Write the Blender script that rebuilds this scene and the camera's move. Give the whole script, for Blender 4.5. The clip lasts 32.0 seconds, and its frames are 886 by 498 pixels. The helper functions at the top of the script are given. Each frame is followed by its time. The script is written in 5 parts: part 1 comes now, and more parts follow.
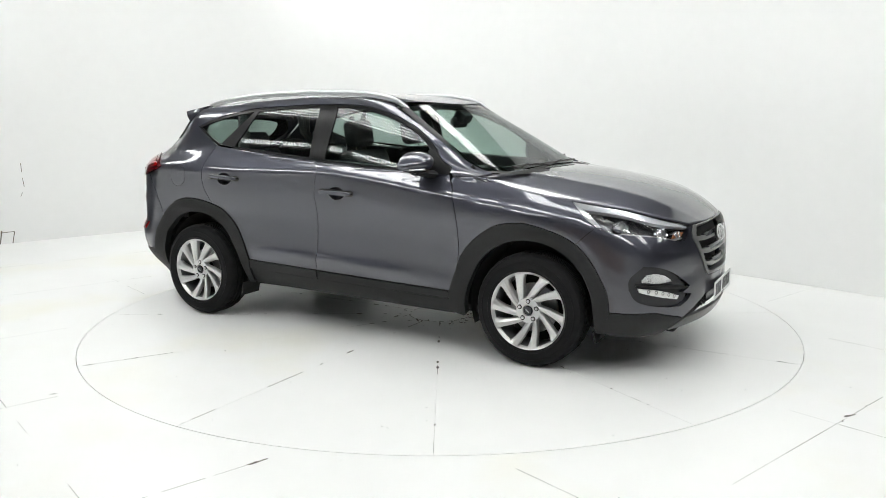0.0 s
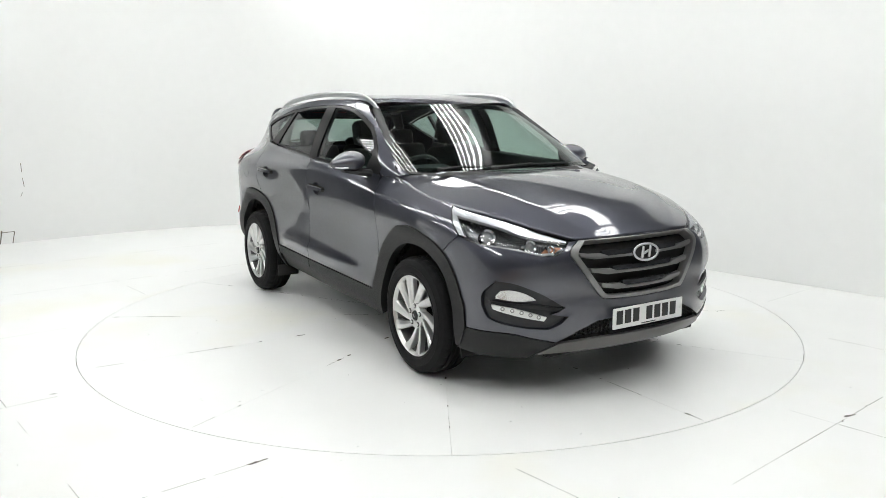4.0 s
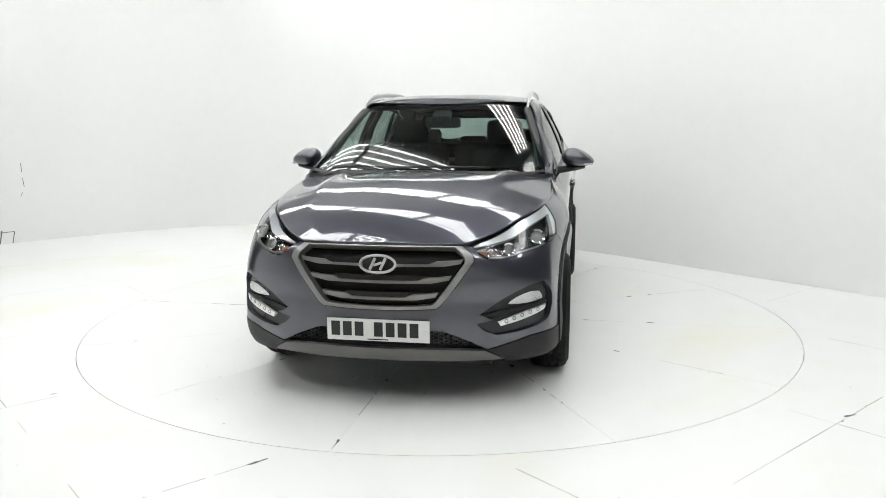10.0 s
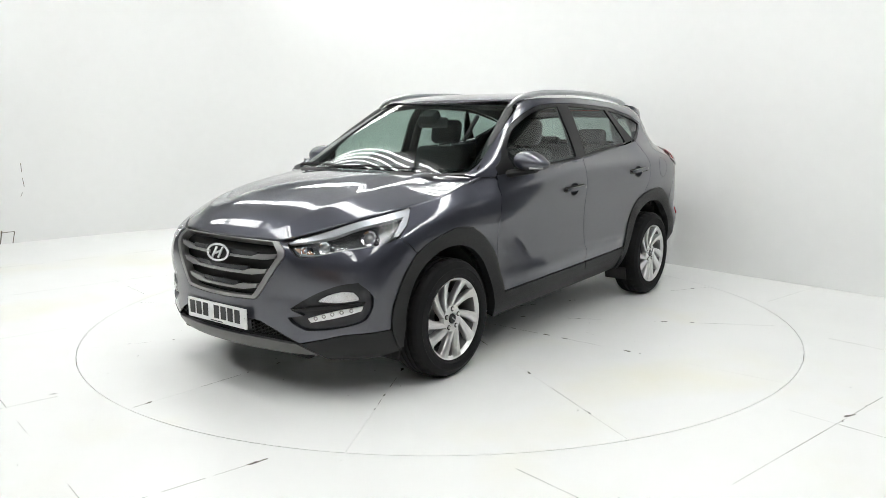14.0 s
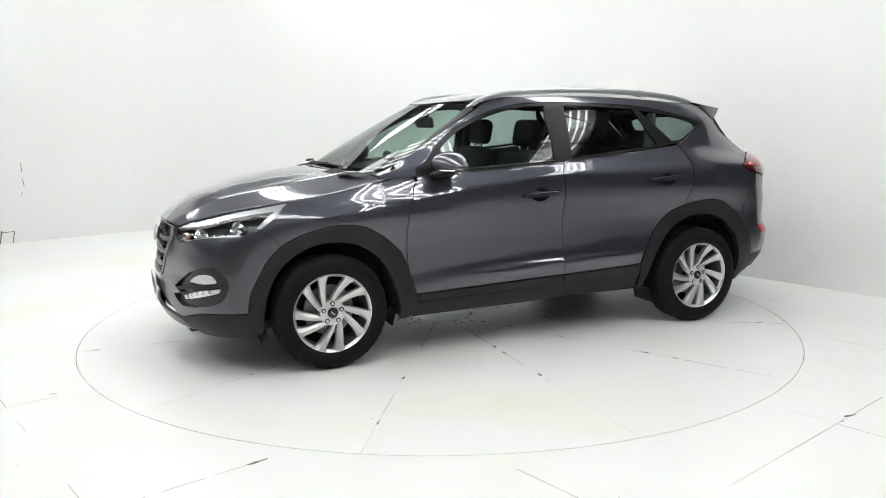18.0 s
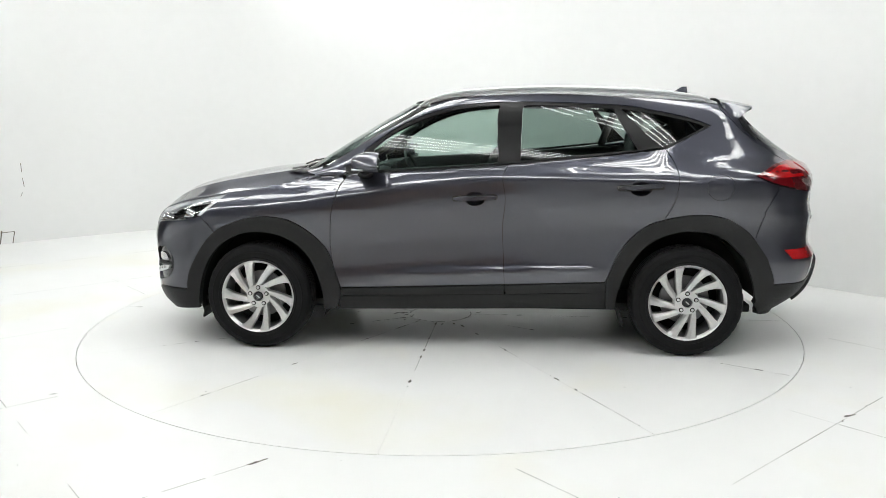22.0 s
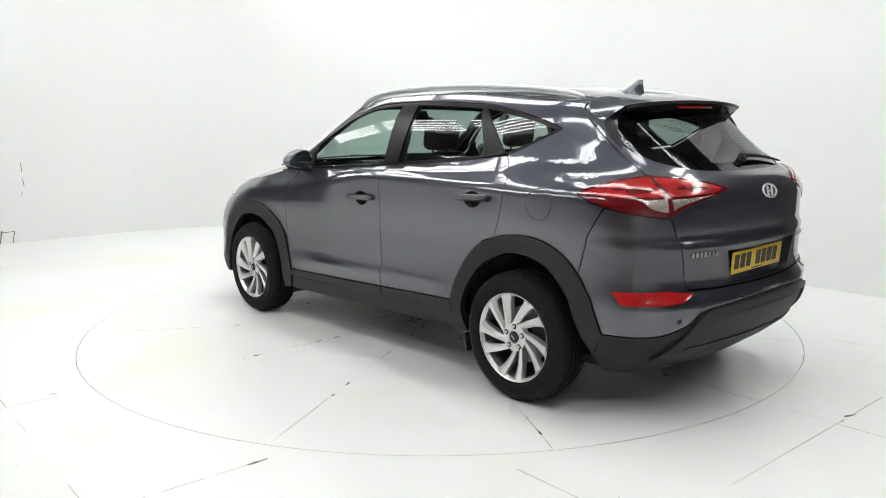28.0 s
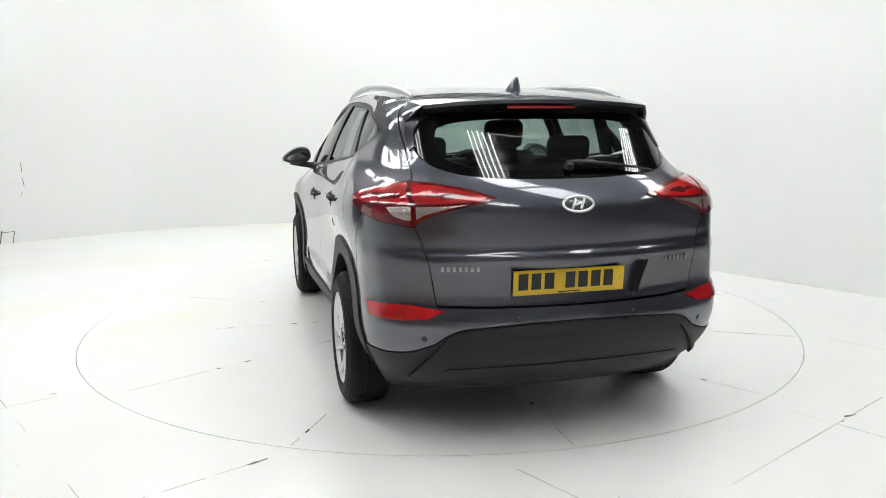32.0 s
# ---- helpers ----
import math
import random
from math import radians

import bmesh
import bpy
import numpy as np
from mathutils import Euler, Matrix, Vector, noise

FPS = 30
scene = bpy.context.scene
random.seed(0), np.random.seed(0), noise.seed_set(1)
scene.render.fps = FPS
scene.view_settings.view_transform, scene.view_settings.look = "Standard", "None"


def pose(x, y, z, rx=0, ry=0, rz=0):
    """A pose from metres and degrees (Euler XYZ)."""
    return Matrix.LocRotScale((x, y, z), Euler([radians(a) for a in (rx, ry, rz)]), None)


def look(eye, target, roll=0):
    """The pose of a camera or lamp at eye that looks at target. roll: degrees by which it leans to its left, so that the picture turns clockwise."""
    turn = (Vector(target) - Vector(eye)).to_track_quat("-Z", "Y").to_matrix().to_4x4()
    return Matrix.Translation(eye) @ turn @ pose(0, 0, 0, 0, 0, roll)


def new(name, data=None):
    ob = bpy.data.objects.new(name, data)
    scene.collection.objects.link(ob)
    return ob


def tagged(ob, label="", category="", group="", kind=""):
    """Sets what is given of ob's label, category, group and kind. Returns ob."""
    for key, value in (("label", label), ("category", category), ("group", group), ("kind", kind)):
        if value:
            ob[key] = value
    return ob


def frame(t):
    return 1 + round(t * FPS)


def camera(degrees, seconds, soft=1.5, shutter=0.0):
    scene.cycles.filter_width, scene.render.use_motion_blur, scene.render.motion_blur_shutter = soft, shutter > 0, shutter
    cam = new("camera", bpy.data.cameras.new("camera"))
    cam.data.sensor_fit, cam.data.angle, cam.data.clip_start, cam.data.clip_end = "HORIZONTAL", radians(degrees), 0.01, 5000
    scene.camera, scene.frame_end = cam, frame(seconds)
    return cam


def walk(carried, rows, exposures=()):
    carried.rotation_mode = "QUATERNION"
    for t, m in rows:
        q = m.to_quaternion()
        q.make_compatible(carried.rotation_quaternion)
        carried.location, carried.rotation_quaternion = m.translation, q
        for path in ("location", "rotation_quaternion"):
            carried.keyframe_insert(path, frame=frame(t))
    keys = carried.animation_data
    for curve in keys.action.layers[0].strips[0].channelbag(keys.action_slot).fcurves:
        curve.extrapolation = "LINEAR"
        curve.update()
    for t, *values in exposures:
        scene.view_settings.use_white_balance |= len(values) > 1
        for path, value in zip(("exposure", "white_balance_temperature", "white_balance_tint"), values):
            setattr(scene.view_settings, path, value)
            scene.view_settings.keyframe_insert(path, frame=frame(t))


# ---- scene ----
from mathutils.geometry import delaunay_2d_cdt

cam = camera(59.42, 32.0, soft=0.85)
EYE = pose(0, -5.683, 1.460, 0, 0, -0.226) @ pose(0, 0, 0, 90 - 9.65, 0, 0) @ pose(0, 0, 0, 0, 0, -0.321)
walk(cam, [(0.0, EYE), (32.0, EYE)])

# ---- light ----
world = bpy.data.worlds.new("hall_dusk")
scene.world = world
world.use_nodes = True
world.node_tree.nodes["Background"].inputs[0].default_value = (0.9, 0.95, 1.0, 1)
world.node_tree.nodes["Background"].inputs[1].default_value = 0.05
scene.view_settings.exposure = 0.0


# ---- materials ----
def material(name, color, rough=0.5, metal=0.0, bump=0.0, scale=40.0, vary=0.08, coat=0.0, spec=0.5, coat_ior=1.5):
    """A surface with grain at two scales: its colour and gloss vary, and fine relief."""
    m = bpy.data.materials.new(name)
    m.use_nodes = True
    n, l = m.node_tree.nodes, m.node_tree.links
    b = n["Principled BSDF"]
    b.inputs["Metallic"].default_value = metal
    b.inputs["Coat Weight"].default_value = coat
    b.inputs["Coat Roughness"].default_value = 0.01
    b.inputs["Coat IOR"].default_value = coat_ior
    b.inputs["Specular IOR Level"].default_value = spec
    co = n.new("ShaderNodeTexCoord")
    fine, broad = n.new("ShaderNodeTexNoise"), n.new("ShaderNodeTexNoise")
    fine.inputs["Scale"].default_value, broad.inputs["Scale"].default_value = scale, scale / 14
    fine.inputs["Detail"].default_value, broad.inputs["Detail"].default_value = 3, 2
    both = n.new("ShaderNodeMath")
    both.operation = "ADD"
    ramp = n.new("ShaderNodeMapRange")
    ramp.inputs["From Min"].default_value, ramp.inputs["From Max"].default_value = 0.6, 1.4
    ramp.inputs["To Min"].default_value, ramp.inputs["To Max"].default_value = 1 - vary, 1 + vary
    mix = n.new("ShaderNodeVectorMath")
    mix.operation = "SCALE"
    mix.inputs[0].default_value = color[:3]
    gloss = n.new("ShaderNodeMapRange")
    gloss.inputs["To Min"].default_value, gloss.inputs["To Max"].default_value = rough * 0.85, min(1, rough * 1.15)
    l.new(co.outputs["Object"], fine.inputs["Vector"]), l.new(co.outputs["Object"], broad.inputs["Vector"])
    l.new(fine.outputs["Fac"], both.inputs[0]), l.new(broad.outputs["Fac"], both.inputs[1])
    l.new(both.outputs[0], ramp.inputs["Value"]), l.new(ramp.outputs[0], mix.inputs["Scale"])
    l.new(mix.outputs[0], b.inputs["Base Color"])
    l.new(broad.outputs["Fac"], gloss.inputs["Value"]), l.new(gloss.outputs[0], b.inputs["Roughness"])
    if bump:
        r = n.new("ShaderNodeBump")
        r.inputs["Strength"].default_value, r.inputs["Distance"].default_value = bump, 0.002
        l.new(fine.outputs["Fac"], r.inputs["Height"]), l.new(r.outputs[0], b.inputs["Normal"])
    return m


def glass(name, tint, ior=1.45):
    """Thin tinted glass: light goes straight through, and the face mirrors by its angle."""
    m = bpy.data.materials.new(name)
    m.use_nodes = True
    n, l = m.node_tree.nodes, m.node_tree.links
    n.remove(n["Principled BSDF"])
    clear, mirror, mix, fresnel = n.new("ShaderNodeBsdfTransparent"), n.new("ShaderNodeBsdfGlossy"), n.new("ShaderNodeMixShader"), n.new("ShaderNodeFresnel")
    clear.inputs[0].default_value = (*tint, 1)
    mirror.inputs["Roughness"].default_value = 0.0
    fresnel.inputs["IOR"].default_value = ior
    within, least = n.new("ShaderNodeFresnel"), n.new("ShaderNodeMath")
    within.inputs["IOR"].default_value = 1 / ior
    least.operation = "MINIMUM"
    l.new(fresnel.outputs[0], least.inputs[0]), l.new(within.outputs[0], least.inputs[1])
    l.new(least.outputs[0], mix.inputs[0]), l.new(clear.outputs[0], mix.inputs[1]), l.new(mirror.outputs[0], mix.inputs[2])
    l.new(mix.outputs[0], n["Material Output"].inputs[0])
    return m


def glow(name, color, strength):
    m = bpy.data.materials.new(name)
    m.use_nodes = True
    b = m.node_tree.nodes["Principled BSDF"]
    b.inputs["Base Color"].default_value = (*color, 1)
    b.inputs["Emission Color"].default_value = (*color, 1)
    b.inputs["Emission Strength"].default_value = strength
    return m


PAINT = material("grey_metallic_paint", (0.064, 0.067, 0.086), 0.38, 0.85, 0, 900, 0.03, coat=1.0, spec=0.1, coat_ior=1.8)
CLADDING = material("black_grained_plastic", (0.014, 0.0145, 0.015), 0.5, 0, 0.25, 700, 0.15, spec=0.3)
GLOSS_BLACK = material("gloss_black_trim", (0.009, 0.009, 0.0095), 0.30, 0, 0.05, 300, 0.1, spec=0.2)
SEAL = material("black_rubber_seal", (0.010, 0.010, 0.010), 0.7, 0, 0.1, 200, 0.1)
DARK = material("dark_underside", (0.008, 0.008, 0.008), 0.85, 0, 0.2, 90, 0.2)
TYRE = material("tyre_rubber", (0.009, 0.009, 0.0095), 0.62, 0, 0.2, 160, 0.18, spec=0.14)
ALLOY = material("silver_alloy", (0.66, 0.66, 0.655), 0.32, 0.85, 0, 120, 0.05)
ALLOY_DARK = material("brake_steel", (0.30, 0.30, 0.30), 0.42, 0.9, 0.1, 150, 0.15)
# Darker than the rim's alloy: shade inside the wheel is in this colour.
BARREL = material("shaded_grey_barrel", (0.20, 0.20, 0.20), 0.5, 0.6, 0.1, 150, 0.15)
SATIN = material("satin_silver_trim", (0.30, 0.30, 0.295), 0.36, 0.75, 0, 200, 0.06)
SKID = material("dark_satin_trim", (0.15, 0.148, 0.143), 0.42, 0.6, 0, 200, 0.06)
CHROME = material("chrome", (0.82, 0.83, 0.84), 0.06, 1.0, 0, 50, 0.02)
RAIL = material("brushed_aluminium", (0.58, 0.59, 0.60), 0.30, 0.8, 0.05, 300, 0.04)
WINDOW = glass("tinted_glass", (0.60, 0.70, 0.66), 1.5)
PRIVACY = glass("dark_tinted_glass", (0.46, 0.54, 0.51), 1.5)
SCREEN = glass("windscreen_glass", (0.55, 0.66, 0.62), 1.5)
LENS = glass("clear_lens", (0.92, 0.93, 0.94), 1.45)
RED_LENS = material("red_lamp_lens", (0.40, 0.008, 0.010), 0.16, 0.1, 0.35, 110, 0.35, coat=1.0)
RED_DARK = material("dark_red_lamp_rim", (0.115, 0.003, 0.006), 0.10, 0, 0, 90, 0.12, coat=1.0)
SILVER_LAMP = material("silver_lamp_reflector", (0.60, 0.60, 0.61), 0.16, 0.85, 0.5, 240, 0.15)
CLEAR_TAIL = material("clear_tail_lens", (0.50, 0.42, 0.41), 0.22, 0.8, 1.0, 160, 0.45, coat=1.0)
AMBER = material("amber_lens", (0.30, 0.13, 0.07), 0.15, 0, 0, 90, 0.1)
BOWL = material("grey_lamp_bowl", (0.15, 0.152, 0.158), 0.24, 0.7, 0.2, 60, 0.3)
EMBLEM = material("bright_emblem", (0.80, 0.81, 0.82), 0.22, 0.6, 0, 50, 0.03)
LAMP_BLACK = material("lamp_housing", (0.035, 0.036, 0.040), 0.25, 0.3, 0, 80, 0.1)
WHITE_LED = material("white_led_strip", (0.62, 0.63, 0.65), 0.25, 0.5, 0.1, 150, 0.05)
FRIT = material("black_glass_border", (0.006, 0.006, 0.006), 0.8, 0, 0, 200, 0.1, spec=0.0)
PLATE_W = material("white_plate", (0.78, 0.79, 0.78), 0.3, 0, 0, 60, 0.03)
PLATE_Y = material("yellow_plate", (0.72, 0.47, 0.02), 0.3, 0, 0, 60, 0.03)
INK = material("plate_black", (0.012, 0.012, 0.012), 0.4, 0, 0, 60, 0.05)
CLOTH = material("dark_seat_cloth", (0.045, 0.045, 0.048), 0.9, 0, 0.4, 500, 0.2)
TRIM_IN = material("dark_cabin_trim", (0.052, 0.053, 0.055), 0.6, 0, 0.3, 400, 0.15)
TRIM_PALE = material("pale_headlining", (0.35, 0.34, 0.32), 0.85, 0, 0.2, 300, 0.08)
MIRROR = material("mirror_glass", (0.9, 0.9, 0.9), 0.0, 1.0, 0, 10, 0.0)
WALL = material("white_painted_wall", (0.80, 0.805, 0.80), 0.62, 0, 0.06, 9, 0.015)
FLOOR = material("white_painted_floor", (0.85, 0.855, 0.845), 0.30, 0, 0.03, 3.2, 0.02)
nt = FLOOR.node_tree
stain, span, tint = nt.nodes.new("ShaderNodeTexNoise"), nt.nodes.new("ShaderNodeMapRange"), nt.nodes.new("ShaderNodeMix")
stain.inputs["Scale"].default_value, stain.inputs["Detail"].default_value = 0.75, 5
span.inputs["From Min"].default_value, span.inputs["From Max"].default_value, span.inputs["To Max"].default_value = 0.54, 0.74, 0.6
tint.data_type = "RGBA"
tint.inputs[7].default_value = (0.82, 0.80, 0.66, 1)
place = nt.nodes.new("ShaderNodeTexCoord")
nt.links.new(place.outputs["Object"], stain.inputs["Vector"]), nt.links.new(stain.outputs["Fac"], span.inputs["Value"])
base = nt.nodes["Principled BSDF"].inputs["Base Color"]
nt.links.new(base.links[0].from_socket, tint.inputs[6]), nt.links.new(span.outputs[0], tint.inputs[0])
nt.links.new(tint.outputs[2], base)
SEAM = material("dirty_joint", (0.16, 0.15, 0.13), 0.8, 0, 0.1, 30, 0.45)
SCUFF = material("dark_scuff", (0.10, 0.095, 0.085), 0.8, 0, 0.1, 30, 0.4)
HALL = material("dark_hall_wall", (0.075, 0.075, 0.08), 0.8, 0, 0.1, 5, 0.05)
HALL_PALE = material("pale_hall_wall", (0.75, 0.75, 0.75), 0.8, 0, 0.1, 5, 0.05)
ROOF_HALL = material("grey_hall_ceiling", (0.36, 0.355, 0.35), 0.8, 0, 0.1, 5, 0.1)
BEAM = material("brown_roof_beam", (0.16, 0.095, 0.055), 0.7, 0, 0.15, 12, 0.2)
TIMBER = material("brown_board", (0.30, 0.17, 0.085), 0.6, 0, 0.15, 12, 0.2)
TUBE = glow("fluorescent_tube", (0.985, 1.0, 0.985), 15.3)
FITTING = material("grey_enamel_fitting", (0.40, 0.40, 0.40), 0.35, 0, 0, 40, 0.03)


# ---- mesh tools ----
def mesh_of(name, verts, faces, mat, sharp=40):
    me = bpy.data.meshes.new(name)
    me.from_pydata([tuple(map(float, v)) for v in verts], [], [tuple(map(int, f)) for f in faces])
    me.materials.append(mat)
    me.polygons.foreach_set("use_smooth", [True] * len(me.polygons))
    me.set_sharp_from_angle(angle=radians(sharp))
    me.update()
    if isinstance(verts, Surface) and verts.normals is not None:
        me.normals_split_custom_set_from_vertices([tuple(map(float, n)) for n in verts.normals])
    return me


def mesh_part(name, verts, faces, mat, parent, label="", sharp=40):
    ob = new(name, mesh_of(name, verts, faces, mat, sharp))
    ob.parent = parent
    return tagged(ob, label)


def part(name, bm, mat, parent, label="", sharp=40):
    """One mesh object from a bmesh, under a thing or a part."""
    me = bpy.data.meshes.new(name)
    bmesh.ops.recalc_face_normals(bm, faces=bm.faces)
    bm.to_mesh(me)
    bm.free()
    me.materials.append(mat)
    me.polygons.foreach_set("use_smooth", [True] * len(me.polygons))
    me.set_sharp_from_angle(angle=radians(sharp))
    ob = new(name, me)
    if parent:
        ob.parent = parent
    return tagged(ob, label)


def mirrored(verts, faces):
    out = Surface((v[0], -v[1], v[2]) for v in verts)
    if isinstance(verts, Surface) and verts.normals is not None:
        out.normals = [(n[0], -n[1], n[2]) for n in verts.normals]
    return out, [tuple(reversed(f)) for f in faces]


def box(sx, sy, sz, m=None, bevel=0.0, bm=None, seg=2):
    bm = bm or bmesh.new()
    g = bmesh.ops.create_cube(bm, size=1.0, matrix=(m or Matrix()) @ Matrix.Diagonal((sx, sy, sz, 1)))
    if bevel:
        es = list({e for v in g["verts"] for e in v.link_edges})
        bmesh.ops.bevel(bm, geom=es, offset=bevel, segments=seg, profile=0.5, affect="EDGES")
    return bm


def rod(points, r, bm=None, sides=10, flat=1.0, up=(0, 0, 1), ends=True, radii=None):
    """A tube through points; flat: its height against its width."""
    bm = bm or bmesh.new()
    pts = [Vector(p) for p in points]
    rings = []
    for i, p in enumerate(pts):
        d = (pts[min(i + 1, len(pts) - 1)] - pts[max(i - 1, 0)]).normalized()
        sx = d.cross(Vector(up)).normalized()
        sy = sx.cross(d)
        k = r if radii is None else radii[i]
        rings.append([bm.verts.new(p + sx * (k * math.cos(2 * math.pi * j / sides)) + sy * (k * flat * math.sin(2 * math.pi * j / sides))) for j in range(sides)])
    for a, b in zip(rings, rings[1:]):
        for j in range(sides):
            bm.faces.new((a[j], a[(j + 1) % sides], b[(j + 1) % sides], b[j]))
    if ends:
        bm.faces.new(rings[0]), bm.faces.new(rings[-1])
    return bm


def lathe(profile, n=48, axis="y", bm=None):
    """Turns (radius, along) round the axis y through the origin."""
    bm = bm or bmesh.new()
    rings = [[bm.verts.new((r * math.cos(2 * math.pi * j / n), w, r * math.sin(2 * math.pi * j / n))) for j in range(n)] for r, w in profile]
    for a, b in zip(rings, rings[1:]):
        for j in range(n):
            bm.faces.new((a[j], a[(j + 1) % n], b[(j + 1) % n], b[j]))
    return bm


def spline(points, n=8):
    """Catmull-Rom through points."""
    p = np.asarray(points, float)
    if len(p) < 3:
        return [p[0] + (p[-1] - p[0]) * k / n for k in range(n)] + [p[-1]]
    q = np.vstack([2 * p[0] - p[1], p, 2 * p[-1] - p[-2]])
    out = []
    for i in range(1, len(q) - 2):
        for k in range(n):
            t = k / n
            a, b, c, d = q[i - 1], q[i], q[i + 1], q[i + 2]
            out.append(0.5 * (2 * b + (c - a) * t + (2 * a - 5 * b + 4 * c - d) * t * t + (3 * b - a - 3 * c + d) * t ** 3))
    return out + [p[-1]]


# ---- car skin: outline of the body in plan at each height ----
X0F, X0R = 1.10, -1.00


TABLES = {}


def soft(v, xs, ys, blur=0.0):
    """A smooth curve through few points (monotone cubic); blur: how far its bends are evened out."""
    key = (xs, ys, blur)
    if key not in TABLES:
        px, py = np.asarray(xs, float), np.asarray(ys, float)
        d = np.diff(py) / np.diff(px)
        m = np.concatenate([[d[0]], np.where(d[:-1] * d[1:] > 0, 2 * d[:-1] * d[1:] / (d[:-1] + d[1:] + 1e-12), 0), [d[-1]]])
        e = 4 * blur
        g = np.linspace(px[0] - e, px[-1] + e, 3001)
        c = np.clip(g, px[0], px[-1])
        i = np.clip(np.searchsorted(px, c, side="right") - 1, 0, len(px) - 2)
        h = px[i + 1] - px[i]
        t = (c - px[i]) / h
        y = py[i] * (1 + 2 * t) * (1 - t) ** 2 + py[i + 1] * t * t * (3 - 2 * t) + h * t * (1 - t) ** 2 * m[i] - h * t * t * (1 - t) * m[i + 1]
        y = y + (g - c) * np.where(g < px[0], m[0], m[-1])
        if blur:
            k = int(3 * blur / (g[1] - g[0]))
            w = np.exp(-0.5 * (np.arange(-k, k + 1) * (g[1] - g[0]) / blur) ** 2)
            full = np.concatenate([y[0] + (y[1] - y[0]) * np.arange(-k, 0), y, y[-1] + (y[-1] - y[-2]) * np.arange(1, k + 1)])
            y = np.convolve(full, w / w.sum(), "valid")
        TABLES[key] = (g, y)
    g, y = TABLES[key]
    return np.interp(np.clip(v, xs[0], xs[-1]), g, y)


def belt(x):
    return soft(x, (-1.75, -1.45, -1.19, -0.92, -0.25, 0.3, 0.8, 1.6), (1.175, 1.22, 1.274, 1.233, 1.171, 1.132, 1.10, 1.05), 0.05)


def roof_edge(x):
    return soft(x, (-1.75, -1.5, -1.0, -0.5, 0.0, 0.3, 0.45), (1.50, 1.535, 1.575, 1.595, 1.585, 1.55, 1.50), 0.05)


def nose(z):
    """x of the middle of the front, then of the bonnet and the windscreen, at height z."""
    return soft(z, (0.20, 0.24, 0.29, 0.34, 0.42, 0.55, 0.70, 0.80, 0.84, 0.88, 0.946, 0.987, 1.04, 1.083, 1.12, 1.16, 1.25, 1.35, 1.47, 1.56, 1.62),
                (2.12, 2.19, 2.225, 2.245, 2.25, 2.245, 2.23, 2.205, 2.18, 2.13, 2.03, 1.94, 1.735, 1.53, 1.22, 1.09, 0.93, 0.765, 0.565, 0.40, 0.25), 0.018)


def tail(z):
    return soft(z, (0.25, 0.30, 0.36, 0.45, 0.55, 0.605, 0.655, 0.70, 0.81, 0.872, 0.900, 0.96, 1.05, 1.12, 1.17, 1.235, 1.334, 1.458, 1.52, 1.6),
                (-2.02, -2.10, -2.175, -2.225, -2.25, -2.253, -2.222, -2.212, -2.219, -2.226, -2.211, -2.214, -2.213, -2.19, -2.14, -2.04, -1.895, -1.74, -1.66, -1.55), 0.007)


def half_width(x, z):
    """Half width of the side at (x, z); behind the doors shoulder and pillar run into one another."""
    x, z = np.asarray(x, float), np.asarray(z, float)
    y = side_at(x, z)
    if np.min(x) < -1.1:
        w = np.clip((-1.1 - x) / 0.15, 0, 1) * np.clip((roof_edge(x) - 0.09 - z) / 0.10, 0, 1)
        d = np.linspace(-0.07, 0.07, 11)
        k = np.exp(-0.5 * (d / 0.032) ** 2)
        y = y * (1 - w) + w * sum(q * side_at(x, z + e) for q, e in zip(k / k.sum(), d))
    return y


